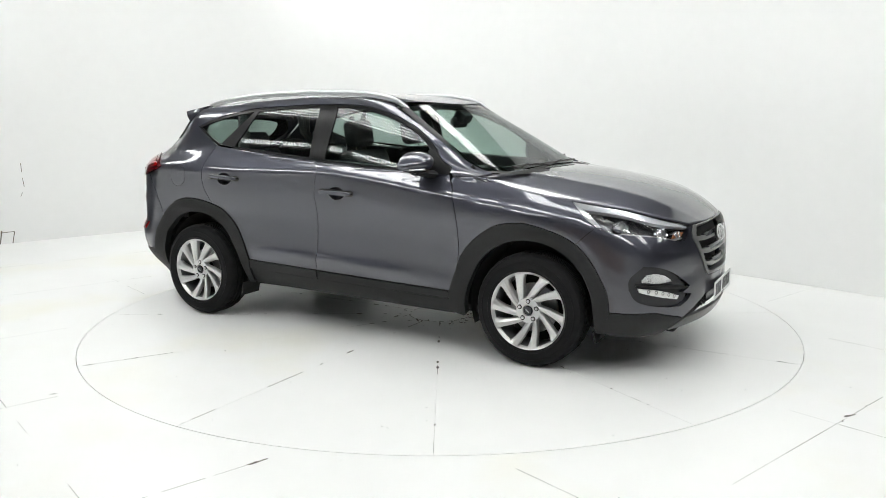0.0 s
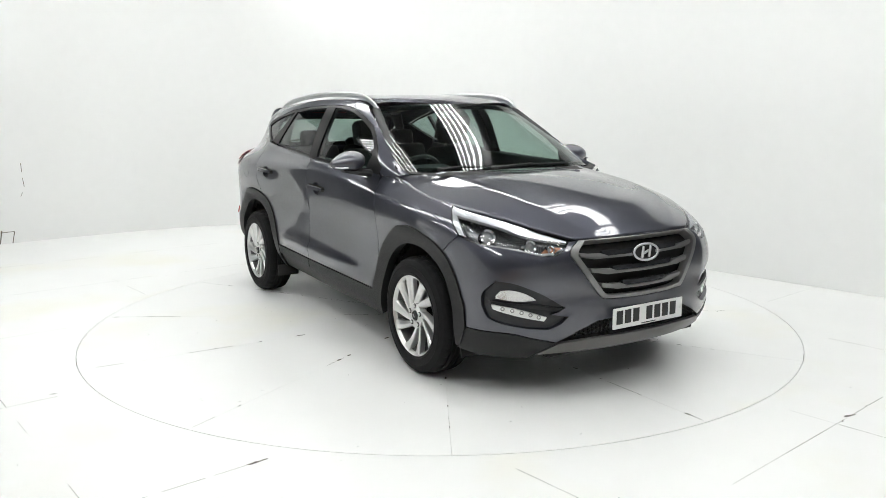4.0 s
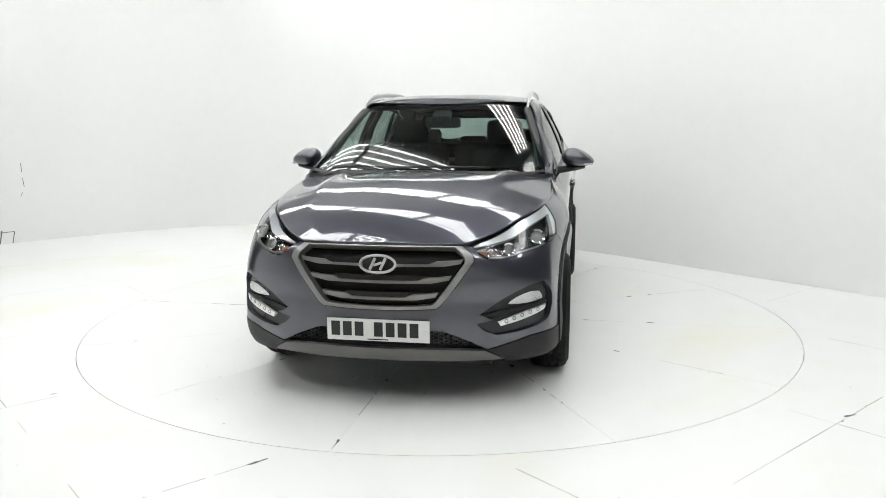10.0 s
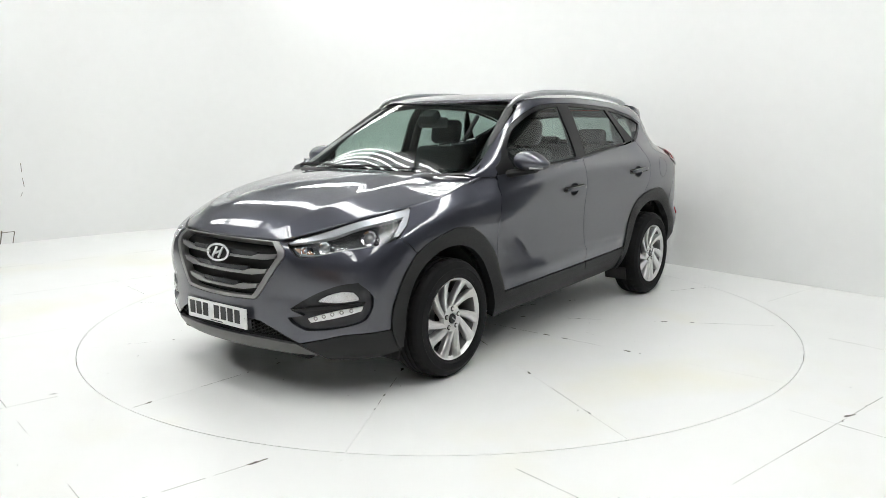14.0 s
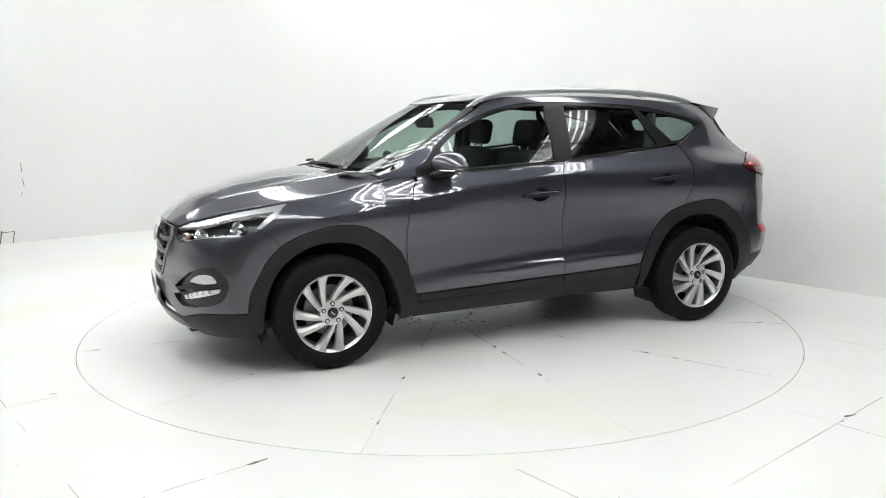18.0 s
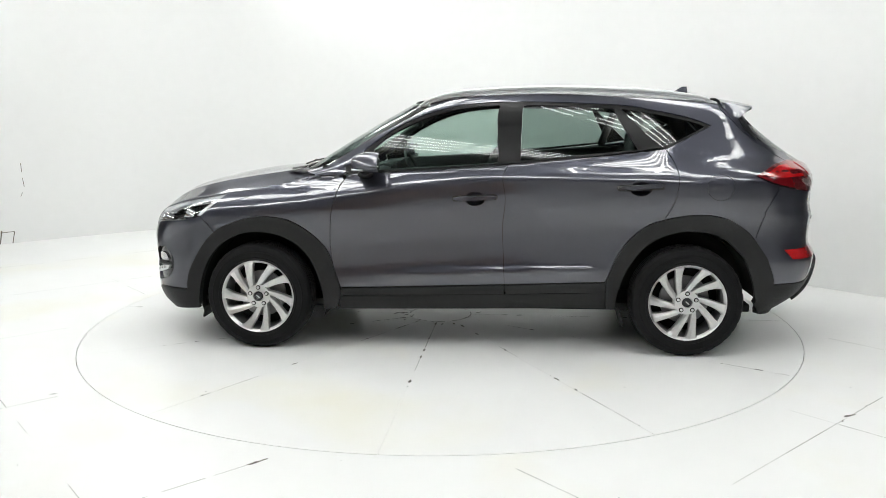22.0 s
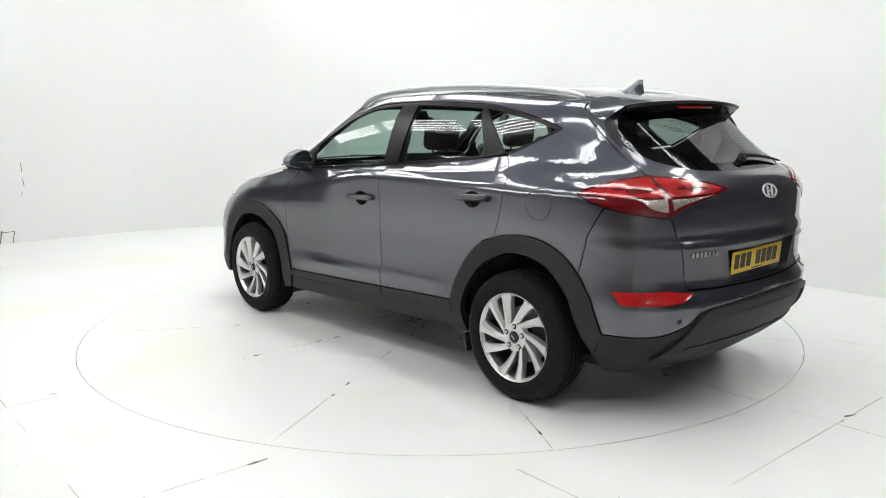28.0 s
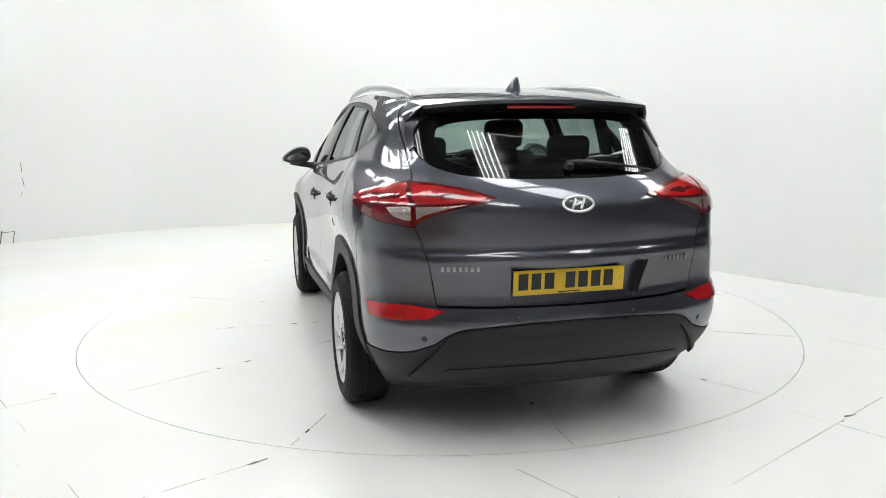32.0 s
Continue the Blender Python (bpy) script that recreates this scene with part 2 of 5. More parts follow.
def side_at(x, z):
    zb, zr = belt(x), roof_edge(x)
    up = np.clip((z - 0.70) / 0.22, 0, 1)
    up = up * up * (3 - 2 * up)
    crease = soft(x, (-2.2, -1.6, -1.3, -1.0, -0.25, 0.8, 1.2, 2.2), (1.16, 1.135, 1.115, 1.103, 1.106, 0.998, 0.965, 0.92), 0.08)
    q = z + (1 - up) * 0.075 * np.clip(x, -1.5, 1.6) + up * (1.086 - crease)
    LOW = ((0.20, 0.27, 0.33, 0.40, 0.47, 0.52, 0.60, 0.72, 0.85, 0.93, 1.00, 1.06, 1.086, 1.115, 1.15, 1.20, 1.30),
               (0.80, 0.845, 0.872, 0.886, 0.888, 0.886, 0.880, 0.878, 0.884, 0.890, 0.8925, 0.890, 0.883, 0.863, 0.839, 0.812, 0.775), 0.014)
    rise = np.clip((z - crease) / np.maximum(zb - crease, 0.02), 0, 1)
    yb = soft(x, (-1.8, -1.19, -0.6, 0.0, 1.6), (0.775, 0.79, 0.82, 0.832, 0.832), 0.08)
    low = soft(q, *LOW)
    rear = np.clip((-0.85 - x) / 0.45, 0, 1) * np.clip((z - crease + 0.04) / 0.08, 0, 1)
    rear = rear * rear * (3 - 2 * rear)
    low = low + rear * (0.883 - (0.883 - yb) * rise - low)
    top = np.clip((z - zb) / (zr - zb), 0, 1.2)
    y = np.where(z < zb, low, yb - (yb - 0.647) * top ** 1.15 - 0.045 * top ** 7)
    haunch = 0.028 * np.exp(-((x + 1.45) / 0.5) ** 2 - ((z - 0.98) / 0.17) ** 2) + 0.018 * np.exp(-((x - 1.4) / 0.35) ** 2 - ((z - 0.86) / 0.12) ** 2)
    s = z - (0.512 - 0.030 * x)
    ends = np.clip((0.66 - x) / 0.45, 0, 1) * np.clip((x + 0.90) / 0.22, 0, 1)
    fold = 0.016 * np.exp(-(s / np.where(s > 0, 0.026, 0.060)) ** 2) * ends * ends * (3 - 2 * ends)
    slim = 0.035 * np.clip((x - 0.3) / 0.7, 0, 1) ** 2 * np.clip((z - 0.9) / 0.2, 0, 1)
    return y + haunch + fold - slim


def corners(z):
    """Where the rounding of the front and the rear begins, and how square the corners are."""
    f = soft(z, (0.2, 1.0, 1.12, 1.16, 1.25, 1.6), (X0F, X0F, 0.95, 0.72, 0.55, -0.08), 0.04)
    r = soft(z, (0.2, 1.1, 1.2, 1.6), (X0R, X0R, -1.0, -0.9), 0.04)
    nf = soft(z, (0.2, 0.55, 0.85, 1.0, 1.12, 1.2, 1.6), (5.2, 5.6, 3.1, 2.5, 2.6, 3.0, 3.2), 0.05)
    nr = soft(z, (0.2, 0.65, 0.9, 1.12, 1.2, 1.3, 1.45, 1.53, 1.6), (7.0, 7.5, 6.6, 4.9, 4.0, 4.0, 6.0, 9.0, 9.0), 0.03)
    return f, r, nf, nr


def skin(a, z):
    """Point of the left skin: a is 0 in the middle of the front, 1 to 2 along the side, 3 in the middle of the rear;
    below 0 and above 3 it goes on mirrored."""
    a, z = np.broadcast_arrays(np.asarray(a, float), np.asarray(z, float))
    side = np.where((a < 0) | (a > 3), -1.0, 1.0)
    a = np.where(a < 0, -a, np.where(a > 3, 6 - a, a))
    f, r, nf, nr = corners(z)
    fi, ri = np.radians(90 * np.clip(a, 0, 1)), np.radians(90 * np.clip(3 - a, 0, 1))
    cf, sf, cr, sr = np.cos(fi).clip(0), np.sin(fi).clip(0), np.cos(ri).clip(0), np.sin(ri).clip(0)
    kf, kr = (cf ** nf + sf ** nf) ** (1 / nf), (cr ** nr + sr ** nr) ** (1 / nr)
    uf, vf, ur, vr = cf / kf, sf / kf, cr / kr, sr / kr
    x = np.where(a < 1, f + (nose(z) - f) * uf, np.where(a > 2, r + (tail(z) - r) * ur, f + (r - f) * (a - 1)))
    y = half_width(x, z) * np.where(a < 1, vf, np.where(a > 2, vr, 1.0))
    bow = y * y * np.where(a < 1, -soft(z, (0.55, 0.85), (0.30, 0.07), 0.03) * uf ** 4, np.where(a > 2, soft(z, (0.65, 0.9, 1.12, 1.2, 1.3), (0.23, 0.235, 0.20, 0.10, 0.0), 0.03) * ur ** 4, 0.0))
    x = x + bow
    return np.stack([x, side * y, z], -1)


def find_a(kind, v, z):
    """a of the point of the skin at height z with x = v ('x'), or with y = v on the front ('f') or the rear ('r')."""
    if kind == "x":
        lo, hi = 0.0, 3.0
        for _ in range(24):
            mid = (lo + hi) / 2
            lo, hi = (mid, hi) if skin(mid, z)[0] > v else (lo, mid)
        return (lo + hi) / 2
    s, v = (1, v) if v >= 0 else (-1, -v)
    lo, hi = 0.0, 1.0
    for _ in range(24):
        mid = (lo + hi) / 2
        y = skin(mid if kind == "f" else 3 - mid, z)[1]
        lo, hi = (mid, hi) if y < v else (lo, mid)
    return s * lo if kind == "f" else (3 - lo if s > 0 else 3 + lo)


def skin_normal(a, z):
    d = 1e-3
    n = np.cross(skin(a + d, z) - skin(a - d, z), skin(a, np.asarray(z) + d) - skin(a, np.asarray(z) - d))
    return n / np.maximum(np.linalg.norm(n, axis=-1, keepdims=True), 1e-12)


class Surface(list):
    """Points that carry the normals of the smooth skin."""
    normals = None


def metric(a):
    """a as metres along the skin, about."""
    a = np.asarray(a, float)
    return np.interp(a, (-3, -2, -1, 0, 1, 2, 3, 4, 5, 6), (-5.0, -3.5, -1.4, 0, 1.4, 3.5, 5.0, 6.5, 8.6, 10.0))


def on(*pts):
    """Points (x, z), ('f', y, z) or ('r', y, z) as (a, z)."""
    return [(find_a("x", q[0], q[1]), q[1]) if len(q) == 2 else (find_a(q[0], q[1], q[2]), q[2]) for q in pts]


def curve(*pts, n=6):
    """A smooth line on the skin through such points."""
    return [tuple(q) for q in spline(on(*pts), n)]


def other_front(half):
    return [(-a, z) for a, z in reversed(half)]


def other_rear(half):
    return [(6 - a, z) for a, z in reversed(half)]


def inside(px, pz, loop):
    res = np.zeros(np.shape(px), bool)
    n = len(loop)
    for i in range(n):
        x1, z1 = loop[i]
        x2, z2 = loop[(i + 1) % n]
        if z1 != z2:
            c = (pz > min(z1, z2)) & (pz <= max(z1, z2)) & (px < (x2 - x1) * (pz - z1) / (z2 - z1) + x1)
            res ^= c
    return res


def far_from(px, pz, loop, d):
    ok = np.ones(np.shape(px), bool)
    for (x1, z1), (x2, z2) in zip(loop, loop[1:] + loop[:1]):
        dx, dz = x2 - x1, z2 - z1
        t = np.clip(((px - x1) * dx + (pz - z1) * dz) / max(dx * dx + dz * dz, 1e-12), 0, 1)
        ok &= np.hypot(px - x1 - t * dx, pz - z1 - t * dz) > d
    return ok


def tidy(loop, longest):
    """Evens out a loop of (a, z): no doubled points, no long steps."""
    out = []
    for (a1, z1), (a2, z2) in zip(loop, loop[1:] + loop[:1]):
        d = math.hypot(metric(a2) - metric(a1), z2 - z1)
        if d < 1e-4:
            continue
        k = max(1, math.ceil(d / longest))
        out += [(a1 + (a2 - a1) * i / k, z1 + (z2 - z1) * i / k) for i in range(k)]
    return out


def patch(loop, holes=(), off=0.0, step=0.035, rim=0.014, gap=0.002, edge=None):
    """A piece of the skin inside a loop, with a turned-in rim. off: metres outwards, or a function of (points, a, z)."""
    edge = edge or step * 0.7
    loops = [tidy(list(q), edge) for q in (loop, *holes)]
    flat = [[(float(metric(a)), z) for a, z in q] for q in loops]
    g, z = np.array(flat[0]).T
    gg, zz = np.meshgrid(np.arange(g.min() + step / 2, g.max(), step), np.arange(z.min() + step / 2, z.max(), step))
    gg = gg + (np.arange(gg.shape[0]) % 2)[:, None] * step / 2
    keep = inside(gg, zz, flat[0])
    for q in flat[1:]:
        keep &= ~inside(gg, zz, q)
    for q in flat:
        keep &= far_from(gg, zz, q, step * 0.45)
    pts = [v for q in flat for v in q]
    edges, k = [], 0
    for q in flat:
        edges += [(k + i, k + (i + 1) % len(q)) for i in range(len(q))]
        k += len(q)
    nb = k
    pts += list(zip(gg[keep], zz[keep]))
    vs, _, fs, ov, _, _ = delaunay_2d_cdt([Vector(v) for v in pts], edges, [], 0, 1e-7)
    back = {i: o[0] for i, o in enumerate(ov) if o}
    v2 = np.array([tuple(v) for v in vs])
    cen = np.array([np.mean([v2[i] for i in f], 0) for f in fs])
    ok = inside(cen[:, 0], cen[:, 1], flat[0])
    for q in flat[1:]:
        ok &= ~inside(cen[:, 0], cen[:, 1], q)
    tri = [tuple(f) for f, o in zip(fs, ok) if o]
    a2 = np.interp(v2[:, 0], (-5.0, -3.5, -1.4, 0, 1.4, 3.5, 5.0, 6.5, 8.6, 10.0), (-3, -2, -1, 0, 1, 2, 3, 4, 5, 6))
    P, N = skin(a2, v2[:, 1]), skin_normal(a2, v2[:, 1])
    P = P + N * (np.reshape(off(P, a2, v2[:, 1]), (-1, 1)) if callable(off) else off)
    turned = [f if (v2[f[1]][0] - v2[f[0]][0]) * (v2[f[2]][1] - v2[f[0]][1]) > (v2[f[2]][0] - v2[f[0]][0]) * (v2[f[1]][1] - v2[f[0]][1]) else f[::-1] for f in tri]
    exact = None if callable(off) else list(N)
    verts = Surface(P)
    if not rim:
        verts.normals = exact
        return verts, turned
    new_of = {o: i for i, o in back.items()}
    faces, k = list(turned), 0
    Q = P.copy()
    extra = []
    for q in flat:
        ids = [new_of[k + i] for i in range(len(q)) if k + i in new_of]
        area = sum(q[i][0] * q[(i + 1) % len(q)][1] - q[(i + 1) % len(q)][0] * q[i][1] for i in range(len(q)))
        sgn = 1 if area > 0 else -1
        if k:
            sgn = -sgn
        upper, lower, side = [], [], []
        for i, v in enumerate(ids):
            inw = np.cross(N[v], P[ids[(i + 1) % len(ids)]] - P[ids[i - 1]]) * sgn
            inw = inw / max(np.linalg.norm(inw), 1e-9)
            Q[v] = P[v] + inw * gap
            side.append(-inw)
        for v, o in zip(ids, side):
            upper.append(len(verts))
            verts.append(Q[v])
            extra.append(o)
        for v, o in zip(ids, side):
            lower.append(len(verts))
            verts.append(Q[v] - N[v] * rim)
            extra.append(o)
        for i in range(len(ids)):
            j = (i + 1) % len(ids)
            f = (upper[i], lower[i], lower[j], upper[j])
            faces.append(f if sgn > 0 else f[::-1])
        k += len(q)
    verts[:len(Q)] = list(Q)
    verts.normals = None if exact is None else list(N) + extra
    return verts, faces


def calm(v, f, u=0, above=0.0):
    """Glass: lays the pane on one evenly curved sheet. u: 0 for a side pane, 1 for the front and rear panes;
    above: the height from which the body gives the sheet its shape."""
    P, N = np.array(v), np.array(v.normals)
    w = 1 - u
    s, z = P[:, u] - P[:, u].mean(), P[:, 2] - P[:, 2].mean()
    o = np.ones(len(s))
    A = np.stack([o, s, z, s * s, s * z, z * z, u * s ** 4, u * s * s * z], -1)
    k = P[:, 2] > above
    c = np.linalg.lstsq(A[k], P[k, w], rcond=None)[0]
    P[:, w] = A @ c
    M = np.zeros_like(P)
    M[:, w], M[:, u] = 1, -(c[1] + 2 * c[3] * s + c[4] * z + u * (4 * c[6] * s ** 3 + 2 * c[7] * s * z))
    M[:, 2] = -(c[2] + c[4] * s + 2 * c[5] * z + u * c[7] * s * s)
    M = M * np.sign(np.sum(M * N, 1, keepdims=True)) / np.linalg.norm(M, axis=1, keepdims=True)
    out = Surface(P)
    out.normals = list(M)
    return out, f


def strip(points_a, points_b):
    n = len(points_a)
    return list(points_a) + list(points_b), [(i, i + 1, n + i + 1, n + i) for i in range(n - 1)]


def grid_faces(rows, cols, flip=False):
    f = [(r * cols + c, r * cols + c + 1, (r + 1) * cols + c + 1, (r + 1) * cols + c) for r in range(rows - 1) for c in range(cols - 1)]
    return [q[::-1] for q in f] if flip else f

# ---- the studio ----
def loop_strip(points, z0, z1, thick, bm=None):
    """A wall along points in plan, with thickness outwards (to the left of its way)."""
    bm = bm or bmesh.new()
    pts = [Vector((p[0], p[1], 0)) for p in points]
    rows = []
    for i, p in enumerate(pts):
        d = (pts[min(i + 1, len(pts) - 1)] - pts[max(i - 1, 0)]).normalized()
        o = Vector((-d.y, d.x, 0)) * thick
        rows.append([bm.verts.new(q) for q in (p + Vector((0, 0, z0)), p + Vector((0, 0, z1)), p + o + Vector((0, 0, z1)), p + o + Vector((0, 0, z0)))])
    for a, b in zip(rows, rows[1:]):
        for j in range(4):
            bm.faces.new((a[j], a[(j + 1) % 4], b[(j + 1) % 4], b[j]))
    bm.faces.new(rows[0]), bm.faces.new(rows[-1])
    return bm


def ring(r0, r1, z, a0=0.0, a1=360.0, n=96, bm=None, depth=0.0):
    bm = bm or bmesh.new()
    rows = []
    for i in range(n + 1):
        a = radians(a0 + (a1 - a0) * i / n)
        c, s = math.cos(a), math.sin(a)
        rows.append([bm.verts.new((r * c, r * s, h)) for r, h in ((r0, z), (r1, z), (r1, z - depth), (r0, z - depth))[: 4 if depth else 2]])
    for a, b in zip(rows, rows[1:]):
        k = len(a)
        for j in range(k if depth else 1):
            bm.faces.new((a[j], a[(j + 1) % k], b[(j + 1) % k], b[j]))
    if a1 - a0 > 359:
        bmesh.ops.remove_doubles(bm, verts=bm.verts, dist=1e-5)
    elif depth:
        bm.faces.new(rows[0]), bm.faces.new(rows[-1])
    return bm


DISC_R = 2.489
floor = tagged(part("floor", ring(DISC_R + 0.003, 13.0, 0.0, n=160, depth=0.03), FLOOR, None), "white painted studio floor of butted boards", "floor", kind="structure")
part("floor_pit", ring(0.0, 2.6, -0.05, n=64), SEAM, floor, "dark pit under the turntable")

BACK = spline([(-5.36, 3.28), (-5.21, 3.42), (-4.23, 4.27), (-3.3, 4.86), (-2.28, 5.14), (-1.3, 5.10), (-0.5, 4.72), (0.5, 3.85), (1.80, 2.51), (2.74, 1.40), (3.60, 0.42), (3.74, 0.255)], 8)
wall_back = tagged(part("wall_back", loop_strip(BACK, 0.0, 3.12, 0.15), WALL, None), "white painted curved studio wall with a rounded corner", "wall", kind="structure")
RIGHT_WAY = [(3.82, 0.22), (7.6, 1.4), (7.6, -9.0)]
REAR_WAY = [(7.6, -9.16), (-7.2, -9.16)]
LEFT_WAY = [(-7.2, -9.0), (-6.9, -3.0), (-6.45, 0.8)]
RECESS_WAY = [(-6.45, 0.96), (-9.5, 0.96), (-9.5, 3.3), (-5.48, 3.3)]
tagged(part("wall_hall_side", loop_strip(RIGHT_WAY, 0.0, 4.4, 0.15), HALL, None), "plain dark hall wall beside the studio", "wall", kind="structure")
tagged(part("wall_hall", loop_strip(REAR_WAY, 0.0, 2.7, 0.15), HALL_PALE, None), "plain pale hall wall behind the camera", "wall", kind="structure")
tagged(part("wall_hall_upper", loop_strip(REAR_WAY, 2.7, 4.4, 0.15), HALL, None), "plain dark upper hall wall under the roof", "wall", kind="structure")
tagged(part("wall_left", loop_strip(LEFT_WAY, 0.0, 2.7, 0.15), WALL, None), "plain white painted studio wall beside the turntable", "wall", kind="structure")
tagged(part("wall_recess", loop_strip(RECESS_WAY, 0.0, 4.4, 0.15), HALL, None), "plain dark walls of a recess beside the studio wall", "wall", kind="structure")
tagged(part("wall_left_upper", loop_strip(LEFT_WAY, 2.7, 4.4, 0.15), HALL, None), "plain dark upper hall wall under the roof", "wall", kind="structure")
ceiling = tagged(part("ceiling", box(20, 20, 0.1, pose(-0.5, -2, 4.45)), ROOF_HALL, None), "dark hall ceiling above the lamps", "ceiling", kind="structure")

# turntable: twelve boards round a hub, flush with the floor
turntable = tagged(new("turntable"), "round white painted turntable of twelve boards with dark joints", "turntable")
for k in range(12):
    part("board", ring(0.232, DISC_R - 0.002, 0.0, 30 * k - 1 + 0.02, 30 * (k + 1) - 1 - 0.02, n=14, depth=0.02), FLOOR, turntable)
part("hub", ring(0.0, 0.229, 0.0, n=40, depth=0.02), FLOOR, turntable)

# lamp banks: tubes in a white fitting, hung from the ceiling
def lamp_bank(x, y, z, turn, tubes=5, length=1.8, pitch=0.11):
    bank = tagged(new("ceiling_light"), "grey ceiling fitting with a row of lit fluorescent tubes", "ceiling light", "lamp banks over the turntable")
    # Unseen plates, added to cut the tubes' light off high on the wall.
    for s in (-1, 1):
        part("side_baffle", box(0.012, length + 0.1, 0.16, pose(s * (tubes * pitch / 2 + 0.025), 0, 0.0), 0.003), FITTING, bank)
        part("end_baffle", box(tubes * pitch + 0.05, 0.012, 0.16, pose(0, s * (length / 2 + 0.04), 0.0), 0.003), FITTING, bank)
    part("fitting", box(tubes * pitch + 0.06, length + 0.1, 0.05, pose(0, 0, 0.06), 0.01), FITTING, bank)
    for i in range(tubes):
        part("tube", rod([(0.5 * pitch * (2 * i - tubes + 1), -length / 2, 0), (0.5 * pitch * (2 * i - tubes + 1), length / 2, 0)], 0.017, sides=8), TUBE, bank)
    for s in (-1, 1):
        part("stem", rod([(0, s * length / 3, 0.08), (0, s * length / 3, 4.405 - z)], 0.012, sides=6), FITTING, bank)
    bank.matrix_basis = pose(x, y, z, 0, 0, turn)
    return bank


# the rows run along the right-hand wall, at 50 degrees to the camera's view
U, V = Vector((0.766, 0.643)), Vector((0.643, -0.766))
for u in (-4.8, -2.6, -0.5, 1.55):
    for v in (-4.6, -2.6, -0.6, 1.4, 3.4, 5.4):
        c = U * u + V * v
        if c.y > -6.5 and (u > -4 or -3 < v < 3):
            lamp_bank(c.x, c.y, 3.75, -140)
# roof beams of the hall
for k in range(6):
    tagged(part("roof_beam", box(0.16, 15, 0.22, pose(*(U * (-6.0 + 1.9 * k)), 4.29, 0, 0, 40) @ pose(0, 0, 0, 0, 0, 90), 0.01), BEAM, None), "brown painted roof beam under the ceiling", "beam", "roof beams", kind="structure")
tagged(part("board_partition", box(4.6, 0.08, 2.2, pose(-2.6, -8.6, 1.1), 0.01), TIMBER, None), "brown board partition along the hall wall", "partition", kind="structure")

# joints between the floor boards, and scuffs
def strip_on_floor(p, q, width, mat, name, parent, z=0.0015):
    p, q = Vector((*p, z)), Vector((*q, z))
    d = (q - p).normalized()
    o = Vector((-d.y, d.x, 0)) * width / 2
    bm = bmesh.new()
    bm.faces.new([bm.verts.new(v) for v in (p - o, q - o, q + o, p + o)])
    return part(name, bm, mat, parent)


rng = random.Random(4)


def joint(a, b):
    """A broken joint line between two points, outside the turntable."""
    a, b = Vector(a), Vector(b)
    n = max(1, round((b - a).length / 0.22))
    for i in range(n):
        p, q = a.lerp(b, i / n), a.lerp(b, (i + 0.75 + 0.25 * rng.random()) / n)
        if min(p.length, q.length) > DISC_R + 0.02 and rng.random() < 0.85:
            strip_on_floor(p, q, rng.choice((0.0015, 0.002, 0.003)), SEAM, "floor_joint", floor)


for v in (-4.3, -2.87, -1.44, 0.0, 1.436, 2.878):
    joint(U * -4.2 + V * v, U * 4.4 + V * v) if v > 0 else joint(U * -4.2 + V * v, U * 2.2 + V * v)
for u in (-4.39, -2.917, -1.446, 0.057, 1.5, 3.0):
    joint(U * u + V * -3.0, U * u + V * 4.6)


def scuff(parent, x, y, size, turn, z=0.002):
    bm = bmesh.new()
    n = 9
    pts = [(math.cos(2 * math.pi * k / n) * size * (0.7 + 0.6 * rng.random()), math.sin(2 * math.pi * k / n) * size * 0.28 * (0.5 + rng.random()), 0) for k in range(n)]
    bm.faces.new([bm.verts.new(q) for q in pts])
    ob = part("scuff_mark", bm, SCUFF, parent)
    ob.matrix_basis = pose(x, y, z, 0, 0, turn)


for x, y, s, a in ((-0.80, -2.549, 0.035, 35), (-0.77, -2.52, 0.02, 40), (1.997, -2.072, 0.028, 30), (2.03, -2.06, 0.018, 20), (2.16, -1.94, 0.012, 40), (-2.085, -1.683, 0.02, 10), (1.94, -2.135, 0.014, 60)):
    scuff(floor, x, y, s, a)
for k in range(60):
    r, a = 2.55 + 1.3 * rng.random(), rng.uniform(0, 2 * math.pi)
    scuff(floor, r * math.cos(a), r * math.sin(a), rng.uniform(0.003, 0.008), rng.uniform(0, 180))
for k in range(70):
    r, a = rng.uniform(0.3, 2.45), rng.uniform(0, 2 * math.pi)
    scuff(turntable, r * math.cos(a), r * math.sin(a), rng.uniform(0.003, 0.008), rng.uniform(0, 180))
# broken joints of the turntable and the cracked ring round its hub
for k in range(12):
    a, r = radians(30 * k - 1), 0.25
    c, sn = math.cos(a), math.sin(a)
    while r < 2.46:
        e = min(2.46, r + rng.uniform(0.05, 0.30))
        if rng.random() < 0.34:
            strip_on_floor((r * c, r * sn), (e * c, e * sn), rng.choice((0.002, 0.003, 0.003, 0.005)), SEAM, "board_joint", turntable)
        r = e + rng.uniform(0.0, 0.06)
for k in range(26):
    a0 = 360 / 26 * k
    if rng.random() < 0.85:
        w = rng.uniform(0.004, 0.010)
        part("hub_crack", ring(0.2305 - w / 2, 0.2305 + w / 2, 0.0016, a0, a0 + rng.uniform(8, 14), n=3), SEAM, turntable)
for _ in range(34):
    a, r = rng.uniform(0, 2 * math.pi), rng.uniform(0.20, 0.34)
    scuff(turntable, r * math.cos(a), r * math.sin(a), rng.uniform(0.008, 0.03), math.degrees(a) + rng.uniform(-60, 60))
